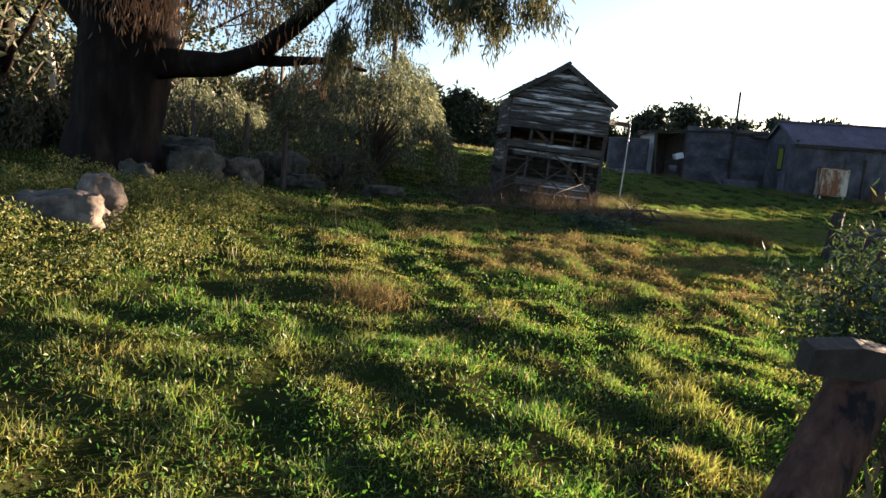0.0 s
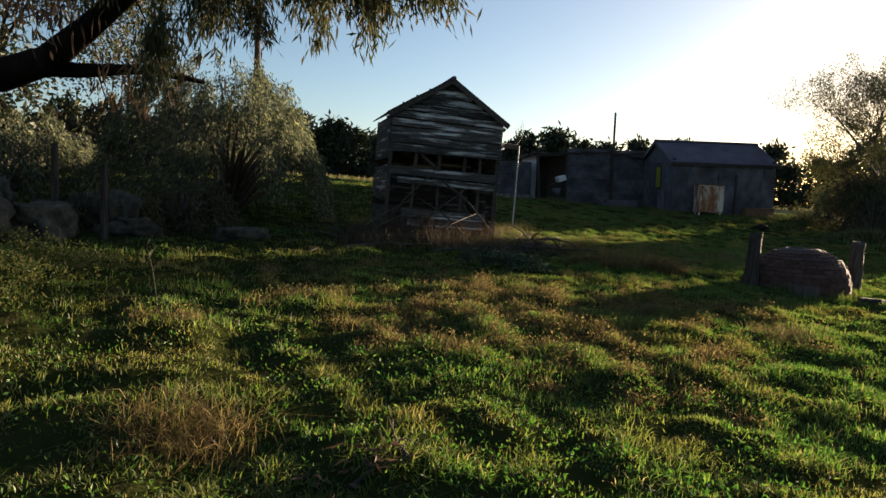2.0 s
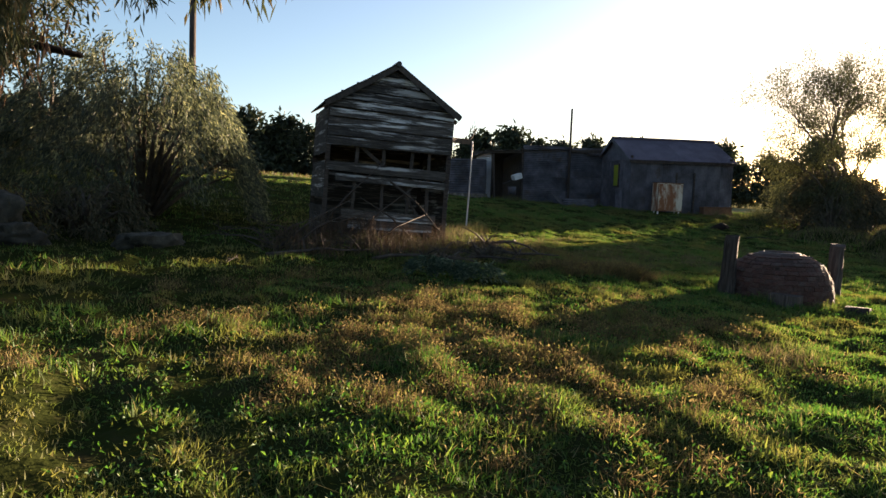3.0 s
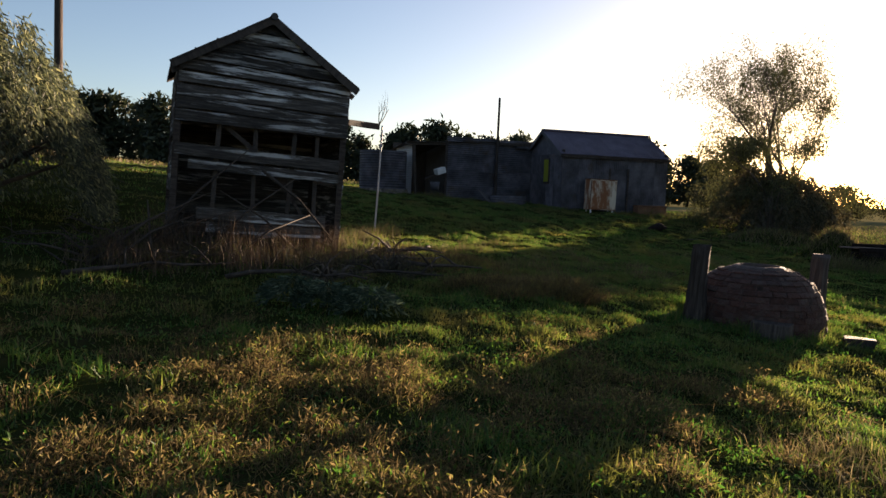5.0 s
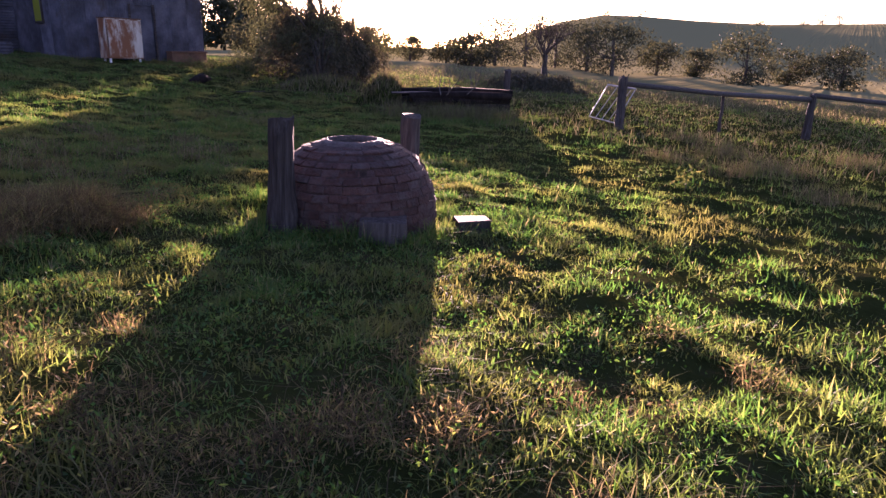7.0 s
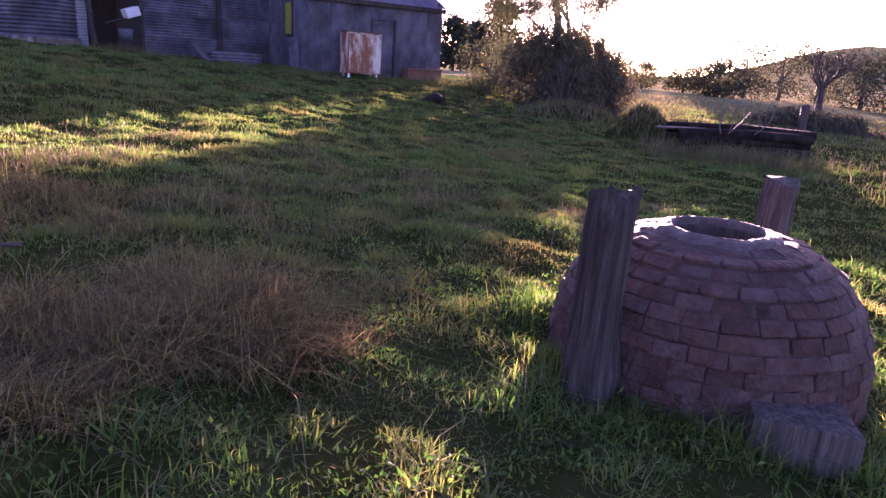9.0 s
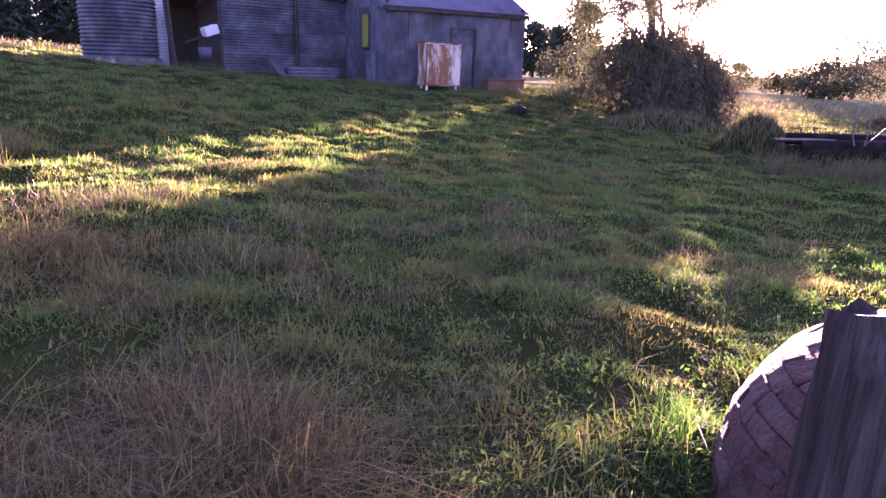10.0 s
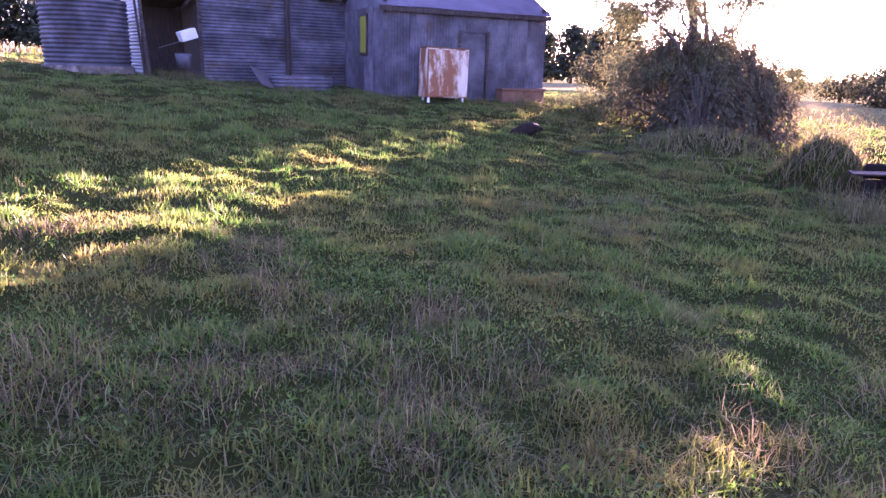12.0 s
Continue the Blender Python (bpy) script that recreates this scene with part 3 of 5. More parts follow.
part("ridge_cap", tube([(-0.14, SD / 2, SR + 0.1), (SL + 0.14, SD / 2, SR + 0.1)], [0.06, 0.06], 8), ROOF_IRON, shed)
part("fascia", plank(SL + 0.2, 0.12, 0.03, 77, 6), TIMBER, shed, m=pose(SL / 2, -0.09, SE - 0.04))
for side in (-1, 1):
    part("barge_board", plank(sl, 0.14, 0.025, 78 + side, 5), IRON, shed, "pale grey barge board", m=pose(-0.14, SD / 2 + side * (SD / 4 + 0.06), (SE + SR) / 2 + 0.0, 0, 0, 90) @ pose(0, 0, 0, 0, side * sa, 0))
for i, (u, d) in enumerate(((0, 0), (SL, 0), (0, SD), (SL, SD))):
    part("corner_post", box(0.09, 0.09, 2.9, i, 0.004, 0.008), TIMBER, shed, m=pose(u + (0.06 if u == 0 else -0.06), d + (0.07 if d == 0 else -0.07), 0.3))
door = part("door", box(0.74, 0.04, 2.0, 1, 0.002, 0.006), IRON, shed, "plain grey sheet-iron door", m=pose(2.45, 0.05, 0.52))
part("door_frame", plank(2.1, 0.07, 0.06, 81), TIMBER, shed, m=pose(2.05, -0.005, 1.5, 0, 90, 0))
part("door_frame", plank(2.1, 0.07, 0.06, 82), TIMBER, shed, m=pose(2.86, -0.005, 1.5, 0, 90, 0))
window = part("window", box(0.05, 0.5, 1.0, 3, 0.002, 0.006), TIMBER, shed, "narrow weathered window frame", m=pose(-0.045, 1.3, 1.9))
part("pane", box(0.012, 0.4, 0.88, 4, 0, 0.002), GLASS_LIT, window, "yellow-green pane", m=pose(-0.03, 0, 0.06))

# ---- lean-to of old iron beside it ----
lean_to = thing("iron_lean_to", "old open lean-to of horizontal corrugated iron sheets", "shed", pose(11.4, 31.3, 0))
for col, (x0, x1) in enumerate(((0.0, 2.25), (2.2, 4.1))):
    for row in range(4):
        top = 3.55 if col == 0 else 3.3
        h = 0.72
        if row * 0.68 + 0.7 > top:
            continue
        part("wall_sheet", corrugated(h, x1 - x0, seed=60 + col * 9 + row, bend=0.02), IRON, lean_to, m=pose(x0, 0.01 * (row % 2) + col * 0.03, 0.95 + 0.66 * row + h / 2, 0, 90, 0))
part("post", plank(3.0, 0.1, 0.1, 91), TIMBER, lean_to, m=pose(2.22, -0.05, 2.3, 0, 90, 0))
part("post", plank(2.8, 0.1, 0.1, 92), TIMBER, lean_to, m=pose(-0.02, 0.0, 2.1, 0, 90, 0))
part("post", plank(2.6, 0.09, 0.09, 93), TIMBER, lean_to, m=pose(-1.3, 0.1, 2.1, 0, 87, 0))
part("beam", plank(6.0, 0.14, 0.09, 94, 7), DARK, lean_to, m=pose(1.25, 0.05, 3.42, 0, -2.5, 0))
for i in range(7):
    part("roof_sheet", corrugated(0.84, 3.2, seed=95 + i), OLD_ROOF, lean_to, m=pose(-1.3 + 0.8 * i, -0.1, 3.36 + 0.045 * min(i, 4) - 0.1 * max(i - 4, 0), -96, 0, 0))
part("back_wall", box(5.6, 0.03, 2.6), DARK, lean_to, m=pose(1.4, 3.0, 0.9))
part("side_wall", box(0.03, 3.0, 2.5), DARK, lean_to, m=pose(4.15, 1.5, 0.9))
part("partition", box(0.03, 2.6, 2.4), DARK, lean_to, m=pose(0.05, 1.4, 1.0))
for row in range(3):
    part("side_sheet", corrugated(0.7, 1.5, seed=111 + row, bend=0.015), BRIGHT_IRON, lean_to, "bright galvanised side sheet", m=pose(-1.35, 0.35, 1.6 + 0.66 * row, 0, 0, 99.8) @ pose(0, 0, 0, 0, 90, 0))

# ---- round tank ----
tank = thing("water_tank", "round grey corrugated iron water tank on a stone footing", "tank", pose(8.86, 31.7, 1.43))
n_seg, n_ring, TR, TH = 56, 90, 0.93, 1.5
tv, tf = [], []
for k in range(n_ring + 1):
    q = TR + 0.02 * math.sin(k / n_ring * TH / 0.1 * 2 * math.pi)
    for i in range(n_seg):
        a = 2 * math.pi * i / n_seg
        tv.append((q * math.cos(a), q * math.sin(a), TH * k / n_ring))
for k in range(n_ring):
    for i in range(n_seg):
        j = (i + 1) % n_seg
        tf.append((k * n_seg + i, k * n_seg + j, (k + 1) * n_seg + j, (k + 1) * n_seg + i))
part("tank_wall", Geo().add(tv, tf), IRON, tank, smooth=True)
part("tank_lid", tube([(0, 0, TH - 0.06), (0, 0, TH - 0.02)], [TR, TR], 40), IRON, tank)
part("tank_base", tube([(0, 0, -0.4), (0, 0, 0.02)], [TR + 0.12, TR + 0.06], 24, 3, 0.03), STONE, tank, "stone footing")

# ---- tall pole ----
pole = part("tall_pole", tube([(13.55, 31.15, 1.0), (13.57, 31.16, 3.2), (13.6, 31.18, 5.35)], [0.06, 0.055, 0.05], 8, 2, 0.06), TIMBER)
tagged(pole, "tall thin weathered pole beside the lean-to", "pole")

# ---- brick cistern dome ----
DX, DY = 8.34, 12.37
DZ = float(rolling(DX, DY)) - 0.03
cistern = thing("brick_dome", "old red brick cistern dome with an open round mouth", "cistern", pose(DX, DY, DZ))
PROFILE = [(0.78, -0.1), (0.78, 0.05), (0.772, 0.19), (0.742, 0.33), (0.68, 0.47), (0.585, 0.59), (0.435, 0.68), (0.24, 0.725)]


def dome_at(s):
    s = min(max(s, 0), 1) * (len(PROFILE) - 1)
    i = min(int(s), len(PROFILE) - 2)
    a, b = PROFILE[i], PROFILE[i + 1]
    u = s - i
    return a[0] + (b[0] - a[0]) * u, a[1] + (b[1] - a[1]) * u, math.atan2(b[1] - a[1], b[0] - a[0])


dv, df, DN, DK = [], [], 48, 20
for k in range(DK + 1):
    rr, zz, _ = dome_at(k / DK)
    for i in range(DN):
        a = 2 * math.pi * i / DN
        q = 0.994 + 0.008 * math.sin(i * 3.7 + k * 2.1) * math.sin(i * 0.9 - k * 0.7)
        dv.append((rr * q * math.cos(a), rr * q * math.sin(a), zz - 0.002))
for i in range(DN):
    a = 2 * math.pi * i / DN
    dv.append((0.226 * math.cos(a), 0.226 * math.sin(a), 0.70))
for i in range(DN):
    a = 2 * math.pi * i / DN
    dv.append((0.30 * math.cos(a), 0.30 * math.sin(a), 0.1))
for k in range(DK + 2):
    for i in range(DN):
        j = (i + 1) % DN
        df.append((k * DN + i, k * DN + j, (k + 1) * DN + j, (k + 1) * DN + i))
part("mortar_shell", Geo().add(dv, df), MORTAR, cistern, "pale mortar between the bricks", smooth=True)


# shade down the mouth, put into the colour of a dark tube
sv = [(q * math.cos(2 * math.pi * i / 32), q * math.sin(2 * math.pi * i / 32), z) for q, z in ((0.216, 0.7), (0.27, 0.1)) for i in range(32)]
part("shaft", Geo().add(sv, [(i, (i + 1) % 32, 32 + (i + 1) % 32, 32 + i) for i in range(32)]), DARK, cistern, "inside of the mouth, coloured dark to stand for its shade")
cv, cf = [], []
for q, z in ((0.222, 0.68), (0.222, 0.735), (0.24, 0.742), (0.262, 0.734), (0.285, 0.73), (0.31, 0.7)):
    for i in range(60):
        a = 2 * math.pi * i / 60
        k = q * (1 + (0.1 if q > 0.3 else 0.03) * noise.noise(Vector((math.cos(a) * 2.4, math.sin(a) * 2.4, 5))) + 0.02 * noise.noise(Vector((math.cos(a) * 9, math.sin(a) * 9, q * 30))))
        cv.append((k * math.cos(a), k * math.sin(a), z + 0.008 * noise.noise(Vector((math.cos(a) * 6, math.sin(a) * 6, q * 20)))))
for k in range(5):
    for i in range(60):
        j = (i + 1) % 60
        cf.append((k * 60 + i, k * 60 + j, (k + 1) * 60 + j, (k + 1) * 60 + i))
part("capping", Geo().add(cv, cf), CAPPING, cistern, "pale crumbling mortar capping round the mouth", smooth=True)
# dark disc closes the hole; its colour stands for the depth's shade
part("mouth", tube([(0, 0, 0.08), (0, 0, 0.14)], [0.3, 0.3], 24), DARK, cistern, "bottom of the open mouth, coloured dark to stand for shade")

# ---- posts and blocks by the dome ----
def split_post(name, label, x, y, h, w, seed, rx=0, ry=0, rz=0, flare=1.25):
    r = random.Random(seed)
    pts = [(r.uniform(-0.01, 0.01), r.uniform(-0.01, 0.01), t * h - 0.1 * (t == 0)) for t in (0, 0.15, 0.35, 0.6, 0.85, 1)]
    rad = [w * flare, w * (flare * 0.8 + 0.2), w * 1.06, w, w * 0.97, w * 0.95]
    g = tube(pts, rad, 13, seed, 0.12)
    for i in range(len(g.v) - 13, len(g.v)):
        a, b, c = g.v[i]
        g.v[i] = (a, b, c + r.uniform(-0.3, 0.2) * w + a * 0.25)
    ob = part(name, g, TIMBER, m=on_ground(x, y, rz, 0, rx, ry))
    return tagged(ob, label, "post")


split_post("timber_post", "stout split grey timber post beside the brick dome", 7.44, 12.42, 0.93, 0.105, 1, -2, 5)
split_post("timber_post", "stout grey timber post behind the brick dome", 9.68, 12.66, 0.88, 0.11, 2, 0, 4)
for x, y, sx, sy, sz, rz, s in ((7.95, 11.74, 0.5, 0.38, 0.19, 32, 4), (8.84, 11.36, 0.34, 0.3, 0.11, 40, 5)):
    tagged(part("timber_block", box(sx, sy, sz + 0.06, s, 0.015, 0.015), TIMBER, m=on_ground(x, y, rz, -0.06, 2, 3)), "grey sawn timber block lying in the grass", "block")


# ---- trees ----
def foliage_tree(name, label, category, x, y, trunks, leaf, bark, per, length, width, scatter, hang, seed, group="", dz=-0.1):
    """trunks: (way, length, radius, depth, spread, droop, kids) from the foot."""
    r, g = random.Random(seed), Geo()
    tips = []
    for way, L, rad, depth, spread, droop, kids in trunks:
        grow(r, (r.uniform(-0.08, 0.08), r.uniform(-0.08, 0.08), 0), way, L, rad, depth, spread, droop, g, tips, kids)
    tree = thing(name, label, category, on_ground(x, y, 0, dz), group)
    part("trunk", g, bark, tree, "", smooth=True)
    if per:
        rr = np.random.default_rng(seed)
        part("crown", np_mesh("crown", *leaves_on(tips, per, length, width, rr, scatter, hang)), leaf, tree)
    return tree


# the old gum: great trunk, low limb and hanging leaves
gum = thing("gum_tree", "huge dark rough-barked gum tree with a low spreading limb", "tree", pose(0, 0, 0))
g = Geo()
tips = []
r = random.Random(8)
SPINE = [(-5.5, 11.7, 0.2, 1.1), (-5.45, 11.7, 0.75, 0.8), (-5.4, 11.7, 1.6, 0.68), (-5.35, 11.7, 2.5, 0.72), (-5.15, 11.6, 3.5, 0.74), (-4.9, 11.5, 4.6, 0.5)]
fine = [tuple(a[i] + (b[i] - a[i]) * t / 5 for i in range(4)) for a, b in zip(SPINE[:-1], SPINE[1:]) for t in range(5)] + [SPINE[-1]]
o = len(g.v)
tube([q[:3] for q in fine], [q[3] for q in fine], 26, 3, 0.0, g)
for i in range(o, len(g.v)):
    row, col = (i - o) // 26, (i - o) % 26
    x, y, z, q = fine[row]
    k = 1 + 0.09 * math.sin(col * 2 * math.pi / 26 * 5 + z * 0.9) + 0.16 * noise.noise(Vector((math.cos(col * 0.2417) * 2.2, math.sin(col * 0.2417) * 2.2, z * 1.3))) + 0.07 * noise.noise(Vector((col * 1.3, z * 4, 3)))
    g.v[i] = (x + (g.v[i][0] - x) * k, y + (g.v[i][1] - y) * k, g.v[i][2])
LIMB = [(-5.0, 11.6, 2.6), (-4.3, 11.5, 2.62), (-3.5, 11.3, 2.62), (-2.9, 11.1, 2.8), (-2.35, 10.8, 3.15), (-1.7, 10.4, 3.6), (-0.9, 9.8, 3.95), (0.0, 9.1, 4.1), (0.55, 8.5, 4.1)]
tube(LIMB, [0.3, 0.24, 0.19, 0.16, 0.14, 0.12, 0.09, 0.06, 0.03], 10, 4, 0.08, g)
tube([(-3.2, 11.2, 2.75), (-2.6, 11.2, 2.72), (-1.9, 11.3, 2.8), (-1.2, 11.4, 2.7)], [0.12, 0.09, 0.06, 0.03], 8, 5, 0.1, g)
tube([(-5.2, 11.6, 2.4), (-4.7, 11.4, 3.2), (-4.3, 11.1, 4.2), (-4.1, 10.8, 5.6)], [0.32, 0.27, 0.22, 0.16], 9, 6, 0.08, g)
tube([(-5.3, 11.7, 2.6), (-6.1, 11.6, 3.6), (-6.9, 11.4, 5.0)], [0.32, 0.25, 0.18], 9, 7, 0.08, g)
for a, w, L, d in (((-4.9, 11.5, 4.5), (0.1, 0.1, 1), 2.2, 3), ((-4.1, 10.8, 5.5), (0.5, -0.4, 0.6), 2.0, 3), ((-6.9, 11.4, 5.0), (-0.6, -0.2, 0.6), 2.0, 3)):
    grow(r, a, w, L, 0.16, d, 0.6, 0.15, g, tips)
high = list(tips)
tips = []
for i in (4, 5, 6, 6, 7, 7, 7, 8, 8, 8):
    w = Vector((r.uniform(-0.5, 0.9), r.uniform(-0.9, 0.3), r.uniform(-0.5, 0.35)))
    grow(r, LIMB[i], w, r.uniform(0.55, 0.85), 0.022, 2, 0.6, 0.35, g, tips)
for a in ((0.9, 8.35, 4.0), (0.7, 8.1, 3.95), (-0.2, 8.9, 3.85), (0.2, 8.4, 3.75), (0.5, 8.2, 3.8), (-0.5, 8.7, 3.8), (0.0, 8.3, 3.7), (-0.6, 9.2, 3.7), (-1.2, 9.6, 3.6), (-1.8, 10.2, 3.5)):
    grow(r, a, (r.uniform(-0.2, 0.6), r.uniform(-0.5, 0.2), -0.4), 0.5, 0.014, 2, 0.55, 0.4, g, tips)
part("trunk", g, BARK, gum, smooth=True)
rr = np.random.default_rng(8)
part("crown", np_mesh("crown", *merge([leaves_on(tips, 13, 0.13, 0.02, rr, 0.08, 1.1), leaves_on(high, 22, 0.2, 0.05, rr, 0.3, 0.9)])), GUM, gum, "drooping narrow grey-green leaves")
dead = []
for cx, cy, cz, s, n in ((-4.9, 10.9, 3.5, 0.4, 480), (-4.3, 10.8, 3.5, 0.35, 200), (-2.7, 10.6, 3.3, 0.25, 110), (-3.4, 10.9, 3.6, 0.35, 200), (-1.5, 10.8, 2.9, 0.2, 60), (-1.9, 10.9, 2.6, 0.25, 100)):
    at = np.array([cx, cy, cz]) + rr.normal(0, s, (n, 3)) * np.array([1, 0.6, 0.7])
    dead.append(leaf_set(at, rr.normal(0, 0.25, (n, 3)) + np.array([0, 0, -1]), 0.2, 0.03, rr))
part("dead_foliage", np_mesh("dead_foliage", *merge(dead)), GUM_DEAD, gum, "bunches of dry reddish-brown leaves")


def weeping_bush(name, label, x, y, rx, h, leaf, seed, n=150, per=150, length=0.1, width=0.022):
    """A dense bush of arching stems with hanging sprays right to the ground."""
    r, rr, g = random.Random(seed), np.random.default_rng(seed), Geo()
    sets = []
    for i in range(n):
        a, q = r.uniform(0, 2 * math.pi), rx * r.uniform(0.15, 1.0) ** 0.7
        top = h * math.sqrt(max(0.05, 1 - (q / (rx * 1.08)) ** 2)) * r.uniform(0.62, 1.0)
        bump = 0.12 * rx * math.sin(3 * a + seed)
        ex, ey = (q + bump) * math.cos(a), (q + bump) * math.sin(a)
        if i < 26:
            tube([(0.1 * math.cos(a), 0.1 * math.sin(a), 0), (ex * 0.35, ey * 0.35, top * 0.55), (ex * 0.8, ey * 0.8, top * 0.95), (ex, ey, top * 0.9)], [0.06, 0.045, 0.02, 0.008], 5, i, 0.1, g)
        fall = r.uniform(0.5, 1.3) * (0.6 + q / rx)
        u = rr.random(per)
        at = np.c_[ex + 0.16 * rx * u * math.cos(a), ey + 0.16 * rx * u * math.sin(a), np.maximum(top - u ** 1.4 * fall, 0.1)] + rr.normal(0, 0.075, (per, 3))
        sets.append(leaf_set(at, np.c_[np.full(per, 0.5 * math.cos(a)), np.full(per, 0.5 * math.sin(a)), np.full(per, -0.8)] + rr.normal(0, 0.4, (per, 3)), length, width, rr))
    ob = thing(name, label, "bush", on_ground(x, y, 0, -0.1))
    part("stem", g, TWIG, ob, smooth=True)
    part("foliage", np_mesh("foliage", *merge(sets)), leaf, ob)
    return ob


weeping_bush("wattle_bush", "large grey-green weeping wattle bush with pale seed sprays", -1.95, 18.6, 2.4, 3.9, WATTLE, 11, 230, 170, 0.13, 0.026)
weeping_bush("wattle_bush", "rounded pale sunlit bush behind the stones", -7.2, 19.5, 2.3, 2.5, WATTLE, 12, 120, 140, 0.14, 0.03)
weeping_bush("low_bush", "dark low bush beside the stone heap", -2.2, 15.3, 0.9, 1.0, SCRUB, 13, 60, 110, 0.1, 0.03)
weeping_bush("dry_bush", "brownish dry low bush by the fence post", -3.2, 14.4, 0.7, 0.9, RUSSET, 14, 40, 90, 0.12, 0.02)

def round_tree(name, label, x, y, rx, h, leaf, seed, group):
    r, rr, g = random.Random(seed), np.random.default_rng(seed), Geo()
    sets = []
    tube([(0, 0, -0.3), (0.05, 0, h * 0.3), (0.1, 0.1, h * 0.75)], [0.16, 0.13, 0.05], 7, seed, 0.1, g)
    for c in range(34):
        a, e = r.uniform(0, 2 * math.pi), r.uniform(-1.1, 1)
        q = rx * r.uniform(0.35, 0.95) * math.sqrt(max(0.06, 1 - e * e * 0.85))
        p = np.array([q * math.cos(a), q * math.sin(a), h * (0.55 + 0.42 * e)])
        m = 74
        sets.append(leaf_set(p + rr.normal(0, 1, (m, 3)) * np.array([0.26, 0.26, 0.17]) * rx * 0.7, rr.normal(0, 1, (m, 3)), 0.22, 0.12, rr))
        if c < 9:
            tube([(0.05, 0, h * 0.35), tuple(p * 0.6 + np.array([0, 0, 0.1])), tuple(p)], [0.07, 0.04, 0.015], 4, c, 0.1, g)
    ob = thing(name, label, "tree", on_ground(x, y, 0, -0.1), group)
    part("trunk", g, TWIG, ob)
    part("crown", np_mesh("crown", *merge(sets)), leaf, ob)


for i, (x, y, rx, h) in enumerate(((-11.5, 17.5, 2.6, 6.5), (-14.5, 21, 3.2, 8.0), (-17.5, 26, 3.5, 9.0), (-13.0, 29, 3.2, 7.5), (-10.0, 24.5, 2.4, 5.5), (-21, 30, 4, 9), (-9.2, 13.2, 1.8, 5.0), (-24, 24, 4, 10), (-9.0, 37, 3.4, 6))):
    round_tree("dark_tree", "dense dark tree of the western thicket", x, y, rx, h, PINE, 210 + i, "western thicket")
# tall shadowed gums at the western edge, and a thicket behind
for i, (x, y, h) in enumerate(((-12.5, 20, 4.0), (-15.5, 27, 5.0), (-11.0, 27.5, 4.5), (-18, 23, 5.0), (-9.5, 14.0, 3.6), (-20, 31, 5))):
    foliage_tree("gum_tree", "slender gum tree with a pale trunk and hanging leaves", "tree", x, y, [((0.1, 0, 1), h, 0.17, 3, 0.75, 0.12, 4)], GUM, PALE_BARK if i == 1 else BARK, 22, 0.26, 0.07, 0.35, 0.8, 30 + i, "western gums")
for i, (x, y, rx, h) in enumerate(((-10, 17, 1.6, 1.6), (-13.5, 33, 3.2, 3.4), (-7.5, 34, 3.0, 3.2), (-4.5, 30, 2.5, 2.6), (-19, 36, 3.5, 4))):
    weeping_bush("scrub_bush", "dense dark scrub bush at the paddock's edge", x, y, rx, h, SCRUB, 50 + i, 90, 110, 0.24, 0.08)

# the pepper tree by the iron shed, airy against the sun
foliage_tree("pepper_tree", "airy pepper tree with many thin stems and hanging leaf sprays", "tree", 21.7, 24.5,
             [((-0.3, 0.1, 1), 3.0, 0.15, 4, 0.75, 0.0, 4), ((0.25, 0.1, 1), 2.9, 0.13, 4, 0.75, 0.0, 4), ((0.75, -0.2, 0.8), 2.3, 0.11, 4, 0.7, 0.04, 4), ((-0.8, -0.3, 0.8), 2.1, 0.1, 4, 0.7, 0.1, 4), ((0.9, -0.5, 0.45), 1.8, 0.08, 4, 0.7, 0.15, 3), ((-0.9, -0.4, 0.4), 1.6, 0.08, 4, 0.7, 0.2, 3), ((1.0, -0.7, 0.3), 1.5, 0.07, 4, 0.7, 0.35, 3), ((-0.9, 0.3, 0.35), 1.4, 0.07, 4, 0.7, 0.35, 3), ((0.5, -0.9, 0.5), 1.5, 0.07, 4, 0.7, 0.3, 3)],
             PEPPER, TWIG, 8, 0.12, 0.024, 0.16, 0.9, 61)
weeping_bush("scrub_bush", "brown scrubby bush under the pepper tree", 21.3, 24.4, 1.9, 2.7, SCRUB, 62, 130, 110, 0.14, 0.04)
weeping_bush("scrub_bush", "brown bush leaning over the earth heap", 23.1, 24.45, 1.45, 2.5, SCRUB, 65, 90, 110, 0.14, 0.04)
weeping_bush("scrub_bush", "scrubby bush beyond the pepper tree", 31.0, 20.5, 2.0, 0.9, SCRUB, 63, 100, 120, 0.18, 0.05)
weeping_bush("scrub_bush", "brown scrub bush between the heaps", 19.9, 22.9, 1.0, 1.9, SCRUB, 66, 50, 80, 0.13, 0.035)
# low leafy clump added for the sunlit yellow-green grass near the shed's corner
weeping_bush("yellow_bush", "low yellow-green clump standing in for sunlit grass by the shed", 18.9, 25.6, 0.5, 0.3, WEED, 64, 50, 90, 0.12, 0.03)

# bare tree and the scrub to the east
foliage_tree("bare_tree", "leafless grey tree with a fan of fine branches", "tree", 37.2, 22.4, [((0, 0, 1), 1.5, 0.2, 4, 1.2, -0.15, 5)], None, DEADWOOD, 0, 0, 0, 0, 0, 71)
r = random.Random(5)
